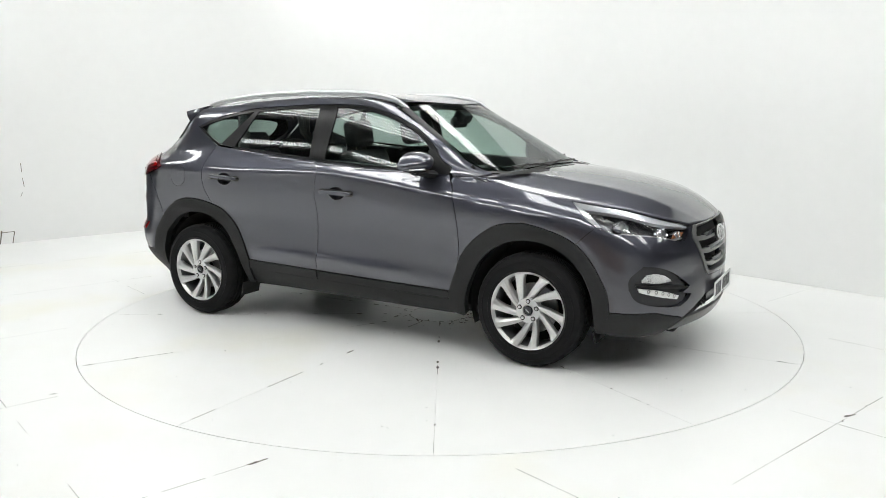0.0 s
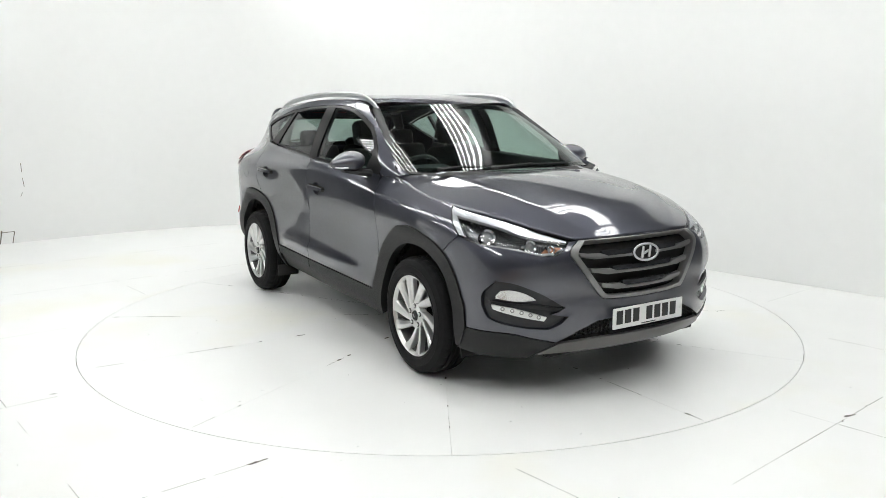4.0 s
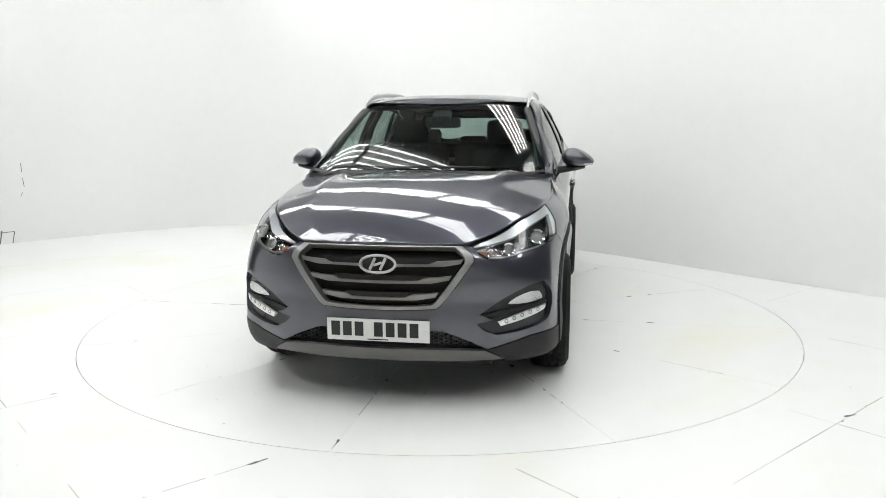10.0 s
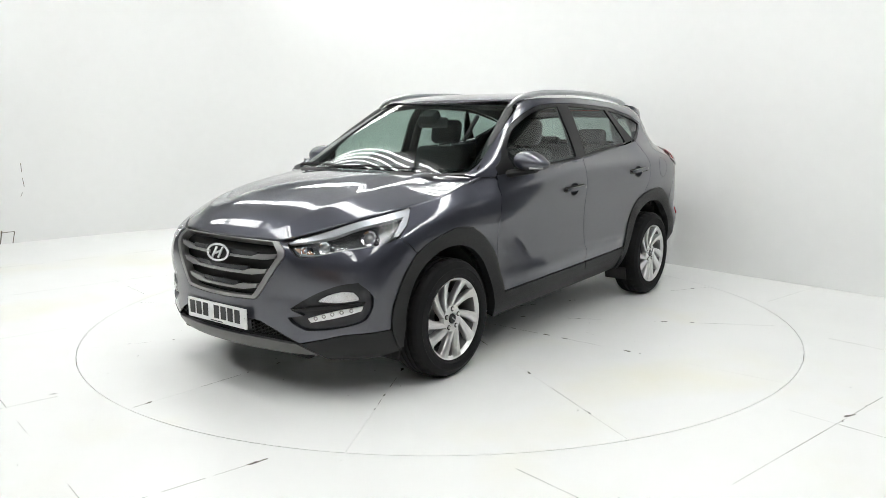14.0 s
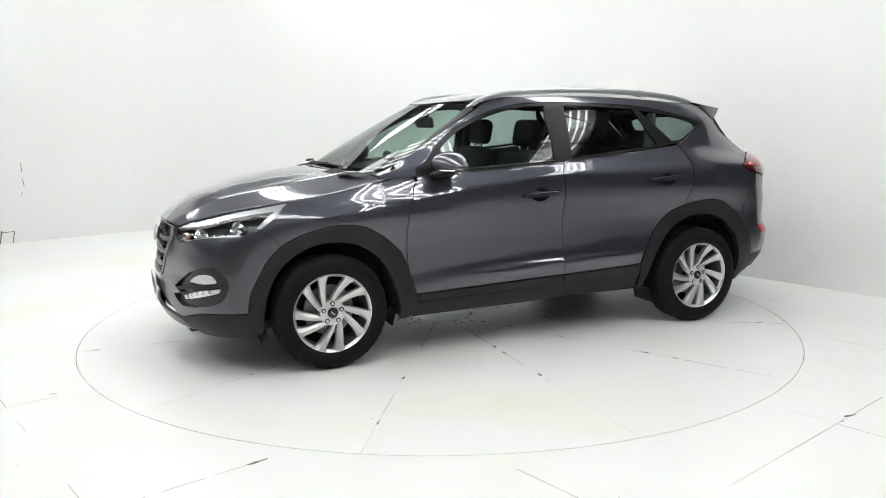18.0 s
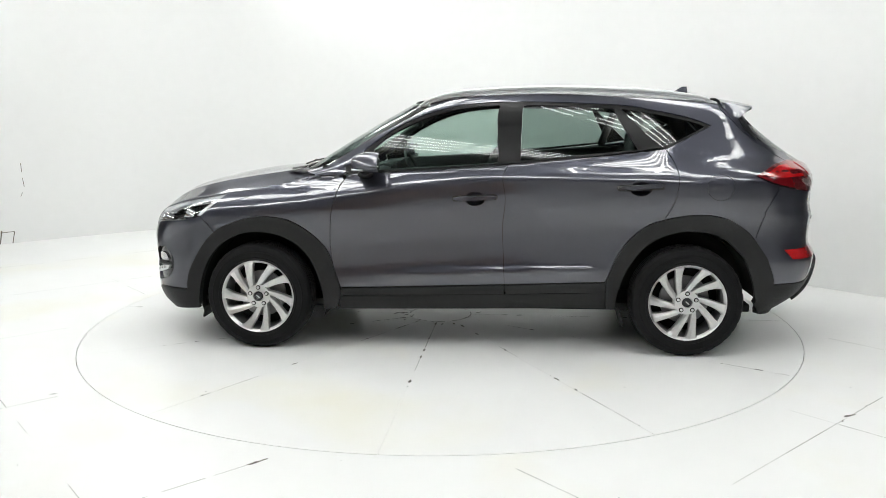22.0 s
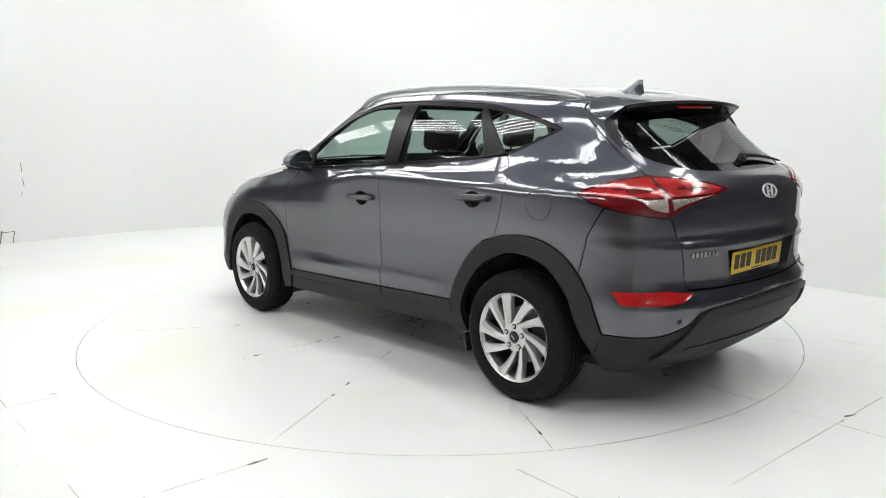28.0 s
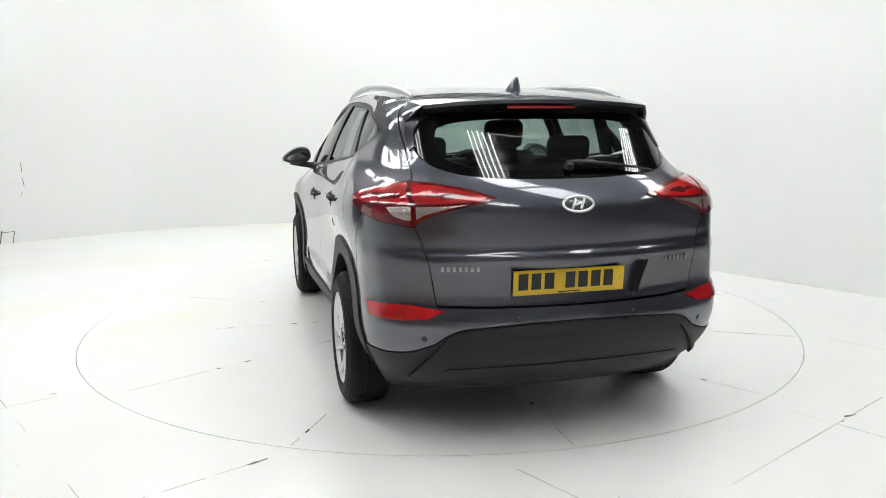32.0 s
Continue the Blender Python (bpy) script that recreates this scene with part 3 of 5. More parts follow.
# chips along the joints of the turntable
for k in range(12):
    for _ in range(7):
        r, a = rng.uniform(0.25, 2.45), radians(30 * k - 1)
        scuff(turntable, r * math.cos(a), r * math.sin(a), rng.uniform(0.006, 0.028), 30 * k - 1 + rng.uniform(-8, 8))

# a patched hatch at the foot of the wall, and scuffs on it
def wall_point(d, z):
    """A point d metres along the left part of the wall from its left end, just before its face."""
    a, b = Vector((-5.21, 3.42)), Vector((-4.23, 4.27))
    e = (b - a).normalized()
    p = a + e * d + Vector((e.y, -e.x)) * 0.004
    return Vector((p.x, p.y, z))


def wall_mark(d0, z0, d1, z1, w, name):
    p, q = wall_point(d0, z0), wall_point(d1, z1)
    e = (q - p).normalized()
    n = Vector((0.655, -0.755, 0))
    o = e.cross(n).normalized() * w / 2
    bm = bmesh.new()
    bm.faces.new([bm.verts.new(v) for v in (p - o, q - o, q + o, p + o)])
    part(name, bm, SEAM, wall_back)


for q in ((0.02, 0.135, 0.165, 0.14, 0.008), (0.165, 0.14, 0.135, 0.0, 0.010), (0.0, 0.0, 0.03, 0.16, 0.014)):
    wall_mark(*q, "hatch_joint")
for q in ((0.30, 0.95, 0.302, 0.84, 0.007), (0.305, 0.77, 0.315, 0.66, 0.006), (0.29, 0.60, 0.27, 0.55, 0.005)):
    wall_mark(*q, "scuff_mark")

# ---- the car ----
car = tagged(new("car"), "dark grey metallic family car with black cladding on the turntable", "car")


def both(name, verts, faces, mat, parent=None, label=""):
    """A part on the left and its mirror image on the right."""
    l = mesh_part(name, verts, faces, mat, parent or car, label)
    r = mesh_part(name, *mirrored(verts, faces), mat, parent or car, label)
    return l, r


F_OUT = [(1.813, 0.375), (1.79, 0.50), (1.697, 0.66), (1.612, 0.75), (1.505, 0.805), (1.335, 0.850), (1.22, 0.849), (1.104, 0.822), (0.974, 0.737), (0.887, 0.642), (0.837, 0.513), (0.801, 0.402)]
F_IN = [(1.73, 0.27), (1.722, 0.36), (1.700, 0.47), (1.640, 0.593), (1.540, 0.69), (1.40, 0.748), (1.24, 0.746), (1.112, 0.695), (1.017, 0.610), (0.950, 0.48), (0.918, 0.36), (0.915, 0.262)]
R_OUT = [(-0.844, 0.459), (-0.90, 0.60), (-0.985, 0.726), (-1.093, 0.813), (-1.246, 0.861), (-1.41, 0.877), (-1.55, 0.850), (-1.66, 0.783), (-1.75, 0.682), (-1.81, 0.575), (-1.85, 0.455)]
R_IN = [(-0.915, 0.275), (-0.920, 0.38), (-0.955, 0.50), (-1.035, 0.630), (-1.132, 0.715), (-1.262, 0.768), (-1.40, 0.773), (-1.526, 0.735), (-1.629, 0.645), (-1.695, 0.53), (-1.74, 0.40), (-1.756, 0.31)]
HOOD_EDGE = [("f", 0.41, 0.842), (2.02, 0.885), (1.87, 0.928), (1.71, 0.960), (1.55, 0.985), (1.35, 1.012), (1.12, 1.058), (0.93, 1.108)]
DOOR_FRONT = [(0.801, 0.402), (0.842, 0.516), (0.863, 0.653), (0.858, 0.80), (0.845, 0.90), (0.815, 1.00), (0.775, 1.075), (0.768, 1.112)]
SPLIT = [(-0.228, 0.437), (-0.220, 0.625), (-0.215, 0.801), (-0.227, 1.009), (-0.250, 1.168)]
DOOR_REAR = [(-1.19, 1.262), (-1.237, 1.18), (-1.256, 1.078), (-1.236, 0.96), (-1.20, 0.880), (-1.175, 0.842)]
DLO_TOP = [(0.765, 1.125), (0.66, 1.245), (0.60, 1.300), (0.461, 1.394), (0.282, 1.474), (0.104, 1.524), (-0.071, 1.545), (-0.30, 1.552), (-0.59, 1.546), (-0.93, 1.528), (-1.10, 1.50), (-1.27, 1.464), (-1.40, 1.427), (-1.472, 1.400)]
DLO_REAR = [(-1.472, 1.400), (-1.335, 1.330), (-1.19, 1.262)]
SCREEN_EDGE = [("f", 0.752, 1.125), ("f", 0.727, 1.22), ("f", 0.688, 1.34), ("f", 0.644, 1.45), ("f", 0.606, 1.535)]
HATCH_EDGE = [(-1.53, 1.532), (-1.56, 1.475), ("r", 0.645, 1.30), ("r", 0.672, 1.183)]

# front wing
loop = curve(*DOOR_FRONT[:-1]) + on((0.79, 1.098), (0.93, 1.102)) + curve(*reversed(HOOD_EDGE[4:])) + curve((1.55, 0.98), (1.64, 0.905), (1.709, 0.848)) + curve((1.709, 0.845), (1.66, 0.80), (1.612, 0.752)) + curve(*F_OUT[3:])
both("front_wing", *patch(loop[::-1], step=0.025), PAINT)
# doors
bottom_f = on((0.801, 0.402), (-0.224, 0.437))


def oval(x, z, rx, rz, n=28):
    return on(*[(x + rx * math.cos(2 * math.pi * k / n), z + rz * math.sin(2 * math.pi * k / n)) for k in range(n)])


bowl_f, bowl_r, flap = oval(-0.045, 0.967, 0.062, 0.042), oval(-1.035, 1.030, 0.062, 0.042), oval(-1.497, 1.041, 0.077, 0.077)
loop = curve(*reversed(SPLIT)) + bottom_f[::-1] + curve(*DOOR_FRONT) + curve((0.768, 1.112), (0.3, 1.134), (-0.246, 1.170))
doors_f = both("front_door", *patch(loop, (bowl_f,), step=0.025), PAINT)
loop = curve(*SPLIT) + curve((-0.252, 1.172), (-0.6, 1.203), (-0.92, 1.231), (-1.186, 1.262)) + curve(*DOOR_REAR) + curve((-1.175, 0.842), *reversed(R_OUT[:4]))
doors_r = both("rear_door", *patch(loop, (bowl_r,), step=0.025), PAINT)
# body side: pillar, roof rail line and rear quarter in one pressing
loop = on((0.93, 1.102)) + curve(*SCREEN_EDGE) + curve(*[(x, float(roof_edge(x)) - 0.001) for x in (0.27, 0.0, -0.4, -0.8, -1.2, -1.53)]) + curve(*HATCH_EDGE) \
    + curve(("r", 0.672, 1.183), (-1.90, 1.178), (-1.80, 1.152), (-1.705, 1.106)) + curve((-1.705, 1.104), (-1.78, 1.068), (-1.85, 1.050)) + curve((-1.845, 1.045), (-1.765, 0.88), (-1.722, 0.74)) + curve((-1.722, 0.72), *[q for q in R_OUT[3:8]][::-1]) \
    + curve((-1.175, 0.842), *DOOR_REAR[:-1][::-1]) + curve(*DLO_REAR[::-1]) + curve(*DLO_TOP[::-1]) + on((0.79, 1.10))
both("body_side", *patch(loop[::-1], (flap,), step=0.025), PAINT)
both("fuel_flap", *patch(flap, gap=0.001), PAINT)
# window surround and panes
def pane(*segs):
    return [q for s in segs for q in curve(*s)]


glass_f = pane([(0.59, 1.150), (0.592, 1.24), (0.585, 1.275), (0.461, 1.368), (0.282, 1.450), (0.104, 1.501), (-0.071, 1.524), (-0.190, 1.530)], [(-0.190, 1.530), (-0.178, 1.36), (-0.182, 1.185)], [(-0.182, 1.182), (0.3, 1.152), (0.59, 1.141)])
glass_r = pane([(-0.340, 1.532), (-0.59, 1.525), (-0.885, 1.508)], [(-0.885, 1.508), (-0.95, 1.38), (-1.02, 1.262)], [(-1.02, 1.26), (-0.7, 1.233), (-0.320, 1.197)], [(-0.320, 1.197), (-0.330, 1.4), (-0.340, 1.532)])
glass_q = pane([(-0.930, 1.505), (-1.10, 1.478), (-1.27, 1.443), (-1.37, 1.417), (-1.428, 1.396)], [(-1.428, 1.396), (-1.33, 1.345), (-1.185, 1.282)], [(-1.160, 1.280), (-1.045, 1.39), (-0.930, 1.505)])
loop = curve(*DLO_TOP) + curve(*DLO_REAR) + curve(*[(x, float(belt(x)) + 0.003) for x in (-1.18, -0.92, -0.6, -0.25, 0.3, 0.765)])
both("window_surround", *patch(loop, (glass_f, glass_r, glass_q), off=-0.003, step=0.04, rim=0.012), GLOSS_BLACK)
for d, right in zip(doors_f, (0, 1)):
    v, f = calm(*patch(glass_f, off=-0.010, step=0.08, rim=0, gap=0))
    mesh_part("window", *(mirrored(v, f) if right else (v, f)), WINDOW, d)
for d, right in zip(doors_r, (0, 1)):
    v, f = calm(*patch(glass_r, off=-0.010, step=0.08, rim=0, gap=0))
    mesh_part("window", *(mirrored(v, f) if right else (v, f)), PRIVACY, d)
both("quarter_window", *calm(*patch(glass_q, off=-0.010, step=0.08, rim=0, gap=0)), PRIVACY)

# bonnet
edge = skin(*np.array(curve(*HOOD_EDGE, n=6)).T)
mid = np.array(spline([(2.185, 0, 0.845), (2.13, 0, 0.899), (2.04, 0, 0.962), (1.93, 0, 1.011), (1.72, 0, 1.066), (1.50, 0, 1.105), (1.30, 0, 1.128), (1.165, 0, 1.136)], 6))
cols = np.linspace(-1, 1, 81)
rows = []
for e, m in zip(edge, mid):
    v = np.abs(cols)
    ridge = 0.014 * np.exp(-np.sqrt((v - 0.66) ** 2 + 0.025 ** 2) / 0.09) * min(1, (2.2 - m[0]) / 0.25) - 0.002 * np.exp(-((v - 0.5) / 0.15) ** 2)
    rows.append(np.stack([m[0] + (e[0] - m[0]) * v ** 2.2, cols * e[1], m[2] + (e[2] - m[2]) * v ** 2.4 + ridge], -1))
P = np.array(rows).reshape(-1, 3)
hood = mesh_part("bonnet", P, grid_faces(len(rows), 81), PAINT, car)
solid = hood.modifiers.new("thickness", "SOLIDIFY")
solid.thickness, solid.offset = 0.018, -1
# windscreen
half = curve(*SCREEN_EDGE)
loop = on(("f", 0.0, 1.142), ("f", 0.35, 1.138), ("f", 0.6, 1.13)) + half + on(("f", 0.45, 1.545), ("f", 0.25, 1.550))
loop = [q for q in loop if q[0] > 0] 
screen_loop = other_front(loop) + on(("f", 0.0, 1.142)) + loop + on(("f", 0.0, 1.552))
mesh_part("windscreen", *calm(*patch(screen_loop, off=-0.004, step=0.06, rim=0), 1, 1.18), SCREEN, car, "greenish windscreen glass")
half = curve(("f", 0.708, 1.165), ("f", 0.686, 1.25), ("f", 0.646, 1.36), ("f", 0.602, 1.46), ("f", 0.572, 1.508)) + curve(("f", 0.52, 1.515), ("f", 0.25, 1.525), ("f", 0.0, 1.528))
inner = on(("f", 0.0, 1.163), ("f", 0.35, 1.163)) + half
inner = inner + other_front(inner)
mesh_part("screen_border", *calm(*patch(screen_loop, (inner,), off=-0.014, rim=0), 1, 1.18), FRIT, car, "black border of the windscreen")
# roof
rows = []
for k, x in enumerate(np.linspace(0.275, -1.53, 40)):
    ye = float(half_width(x, roof_edge(x))) if k else 0.600
    ye = 0.600 + (ye - 0.600) * min(1, k / 4)
    ye = min(ye, abs(float(skin(find_a("x", x, float(roof_edge(x))), float(roof_edge(x)))[1]))) if x < -1.0 else ye
    bow = 0.135 * max(0, 1 - k / 14) ** 1.5 - 0.06 * max(0, (k - 30) / 9) ** 2
    v = np.abs(cols)
    xs = x + bow * (1 - v ** 2)
    zc = soft(xs, (-1.65, -1.4, -1.0, -0.5, 0.0, 0.2, 0.35, 0.45), (1.548, 1.588, 1.622, 1.638, 1.622, 1.598, 1.566, 1.540))
    ze = float(roof_edge(x))
    rows.append(np.stack([xs, cols * ye, ze + (zc - ze) * (1 - v ** 3.2)], -1))
P = np.array(rows).reshape(-1, 3)
roof = mesh_part("roof", P, grid_faces(len(rows), 81), PAINT, car)

# front bumper
grille_half = curve(("f", 0.0, 0.836), ("f", 0.25, 0.838), ("f", 0.405, 0.836)) + curve(("f", 0.405, 0.836), ("f", 0.455, 0.80), ("f", 0.468, 0.765)) + curve(("f", 0.468, 0.765), ("f", 0.385, 0.645), ("f", 0.315, 0.555), ("f", 0.285, 0.532)) + curve(("f", 0.285, 0.532), ("f", 0.15, 0.526), ("f", 0.0, 0.524))
grille_loop = grille_half + other_front(grille_half)
pod = pane([("f", 0.50, 0.500), ("f", 0.62, 0.578), ("f", 0.73, 0.628), ("f", 0.80, 0.640)], [("f", 0.80, 0.635), (1.915, 0.575), (1.91, 0.51)], [(1.91, 0.51), (1.955, 0.445), ("f", 0.70, 0.405), ("f", 0.58, 0.392)], [("f", 0.58, 0.392), ("f", 0.52, 0.42), ("f", 0.485, 0.452)], [("f", 0.485, 0.452), ("f", 0.54, 0.462), ("f", 0.57, 0.470)], [("f", 0.57, 0.470), ("f", 0.53, 0.485), ("f", 0.50, 0.500)])
LAMP_LOW = [("f", 0.455, 0.832), ("f", 0.53, 0.772), ("f", 0.60, 0.768), ("f", 0.70, 0.795), (1.82, 0.818), (1.709, 0.845)]
half = curve(("f", 0.0, 0.427), ("f", 0.2, 0.426), ("f", 0.32, 0.420)) + curve(("f", 0.32, 0.420), ("f", 0.43, 0.372), ("f", 0.535, 0.318)) + curve(("f", 0.535, 0.318), ("f", 0.66, 0.350), ("f", 0.76, 0.375), (1.813, 0.378)) + curve(*F_OUT[1:4]) + on((1.66, 0.80)) + curve(*LAMP_LOW[::-1]) + curve(("f", 0.41, 0.838), ("f", 0.2, 0.841), ("f", 0.0, 0.841))
loop = half[::-1] + other_front(half[::-1])
mesh_part("front_bumper", *patch(loop[::-1], (grille_loop, pod, other_front(pod)), rim=0.03), PAINT, car)

# rear bumper
half = curve(("r", 0.0, 0.655), ("r", 0.4, 0.658), ("r", 0.60, 0.665)) + curve(("r", 0.605, 0.68), ("r", 0.645, 0.89), ("r", 0.682, 1.0)) + curve(("r", 0.684, 1.0), (-1.97, 1.022), (-1.85, 1.046)) + curve((-1.846, 1.041), (-1.766, 0.88), (-1.723, 0.74)) + curve((-1.722, 0.72), *R_OUT[8:]) + curve((-1.85, 0.455), ("r", 0.74, 0.462), ("r", 0.622, 0.503)) + curve(("r", 0.622, 0.503), ("r", 0.56, 0.550), ("r", 0.50, 0.573)) + curve(("r", 0.50, 0.573), ("r", 0.25, 0.592), ("r", 0.0, 0.599))
loop = half + other_rear(half)
mesh_part("rear_bumper", *patch(loop, rim=0.02), PAINT, car)
half = curve(("r", 0.0, 0.597), ("r", 0.25, 0.590), ("r", 0.50, 0.571)) + curve(("r", 0.50, 0.571), ("r", 0.56, 0.548), ("r", 0.622, 0.501)) + curve(("r", 0.622, 0.501), ("r", 0.74, 0.460), (-1.85, 0.453)) + curve(*[(x - 0.003, z) for x, z in R_IN[-2:]]) + curve((-1.80, 0.240), ("r", 0.66, 0.232), ("r", 0.4, 0.236), ("r", 0.0, 0.24))
mesh_part("rear_skirt", *patch(half + other_rear(half), rim=0.05, off=0.004), CLADDING, car, "black grained plastic skirt")
# hatch
half = curve(("r", 0.0, 0.660), ("r", 0.4, 0.663), ("r", 0.597, 0.670)) + curve(("r", 0.604, 0.68), ("r", 0.6447, 0.89), ("r", 0.6828, 1.0), ("r", 0.6713, 1.18), ("r", 0.6435, 1.30), ("r", 0.605, 1.46))
glass_half = curve(("r", 0.0, 1.492), ("r", 0.3, 1.490), ("r", 0.50, 1.475), ("r", 0.565, 1.445)) + curve(("r", 0.565, 1.445), ("r", 0.605, 1.375), ("r", 0.612, 1.310), ("r", 0.575, 1.255), ("r", 0.518, 1.228)) + curve(("r", 0.518, 1.228), ("r", 0.421, 1.208), ("r", 0.2, 1.196), ("r", 0.0, 1.194))
loop = half + on(("r", 0.56, 1.50), ("r", 0.0, 1.51))
rear_glass = glass_half + other_rear(glass_half)
recess = on(("r", 0.355, 0.832), ("r", 0.0, 0.836), ("r", -0.355, 0.832), ("r", -0.30, 0.672), ("r", 0.0, 0.672), ("r", 0.30, 0.672))
hatch = mesh_part("hatch", *patch(loop + other_rear(loop), (rear_glass, recess), rim=0.045), PAINT, car)
mesh_part("plate_recess", *patch(recess, off=-0.045, rim=0), PAINT, hatch)
mesh_part("rear_window", *calm(*patch(rear_glass, off=-0.004, step=0.06, rim=0), 1), PRIVACY, hatch, "dark tinted rear window")
clear_half = curve(("r", 0.0, 1.455), ("r", 0.3, 1.450), ("r", 0.48, 1.425), ("r", 0.52, 1.38)) + curve(("r", 0.525, 1.34), ("r", 0.50, 1.28), ("r", 0.44, 1.258)) + curve(("r", 0.40, 1.248), ("r", 0.2, 1.236), ("r", 0.0, 1.234))
mesh_part("window_border", *patch(rear_glass, (clear_half + other_rear(clear_half),), off=-0.008, rim=0), FRIT, hatch, "black border of the rear window")

# lower front
half = curve(("f", 0.535, 0.316), ("f", 0.66, 0.348), ("f", 0.76, 0.373), (1.813, 0.376)) + curve((1.813, 0.374), (1.76, 0.30), (1.735, 0.255)) + curve((1.735, 0.25), ("f", 0.78, 0.232), ("f", 0.62, 0.225)) + curve(("f", 0.62, 0.225), ("f", 0.60, 0.26), ("f", 0.535, 0.31))
both("front_skirt", *patch(half, off=0.002, rim=0.03), CLADDING, label="black grained plastic corner skirt")
half = curve(("f", 0.0, 0.332), ("f", 0.3, 0.330), ("f", 0.52, 0.315)) + curve(("f", 0.525, 0.312), ("f", 0.57, 0.285), ("f", 0.605, 0.258)) + curve(("f", 0.60, 0.252), ("f", 0.4, 0.258), ("f", 0.0, 0.262))
mesh_part("skid_plate", *patch(half + other_front(half), off=0.006, rim=0.02), SKID, car, "satin silver skid plate")
half = curve(("f", 0.0, 0.430), ("f", 0.2, 0.429), ("f", 0.33, 0.424)) + curve(("f", 0.33, 0.424), ("f", 0.43, 0.375), ("f", 0.535, 0.316)) + curve(("f", 0.53, 0.312), ("f", 0.3, 0.328), ("f", 0.0, 0.330))
lower_grille = mesh_part("lower_grille", *patch(half + other_front(half), off=-0.035, rim=0.0), LAMP_BLACK, car, "black lower air intake")

# black cladding round the arches and along the sills
loop = curve(*F_OUT) + curve((0.80, 0.36), (0.83, 0.27)) + on((0.90, 0.255)) + curve(*F_IN[::-1]) + on((1.76, 0.26))
both("front_arch_cladding", *patch(loop, off=0.010, rim=0.05), CLADDING)
loop = curve(*R_OUT) + on((-1.79, 0.36)) + curve(*R_IN[::-1]) + on((-0.86, 0.277), (-0.85, 0.39))
both("rear_arch_cladding", *patch(loop, off=0.010, rim=0.05), CLADDING)
both("door_cladding", *patch(on((0.80, 0.398), (0.3, 0.416), (-0.224, 0.433), (-0.228, 0.372), (0.3, 0.362), (0.80, 0.352)), off=0.008), CLADDING)
both("door_cladding", *patch(on((-0.230, 0.433), (-0.5, 0.445), (-0.842, 0.456), (-0.85, 0.390), (-0.5, 0.382), (-0.234, 0.372)), off=0.008), CLADDING)
both("sill", *patch(on((0.80, 0.349), (0.3, 0.359), (-0.23, 0.369), (-0.85, 0.387), (-0.86, 0.272), (0.0, 0.262), (0.83, 0.255)), off=-0.004, rim=0.04), CLADDING)

# dark shell behind the gaps, floor pan and wheel wells
aa, zz = np.meshgrid(np.linspace(0, 6, 181), np.linspace(0.26, 1.13, 24))
P = skin(aa, zz) - skin_normal(aa, zz) * 0.085
near = np.minimum(np.hypot(P[..., 0] - 1.335, P[..., 2] - 0.338), np.hypot(P[..., 0] + 1.335, P[..., 2] - 0.338))
bad = ((near < 0.42) & (np.abs(P[..., 1]) > 0.4)).ravel()
faces = [f for f in grid_faces(*aa.shape) if not any(bad[i] for i in f)]
mesh_part("inner_shell", P.reshape(-1, 3), faces, DARK, car, "dark inner panels behind the gaps")
part("floor_pan", box(3.5, 1.5, 0.05, pose(0.0, 0, 0.275), 0.01), DARK, car, "dark underside")
for sx in (1.335, -1.335):
    for sy in (1, -1):
        bm = bmesh.new()
        ring_pts = [(sx + 0.425 * math.cos(a), 0.338 + 0.425 * math.sin(a)) for a in np.linspace(radians(-20 if sx > 0 else 0), radians(200 if sx > 0 else 178), 26)]
        r1 = [bm.verts.new((x, sy * 0.80, z)) for x, z in ring_pts]
        r2 = [bm.verts.new((x, sy * 0.52, z)) for x, z in ring_pts]
        c = bm.verts.new((sx, sy * 0.52, 0.338))
        for i in range(25):
            bm.faces.new((r1[i], r1[i + 1], r2[i + 1], r2[i])), bm.faces.new((r2[i], r2[i + 1], c))
        part("wheel_well", bm, DARK, car, "dark wheel arch liner")


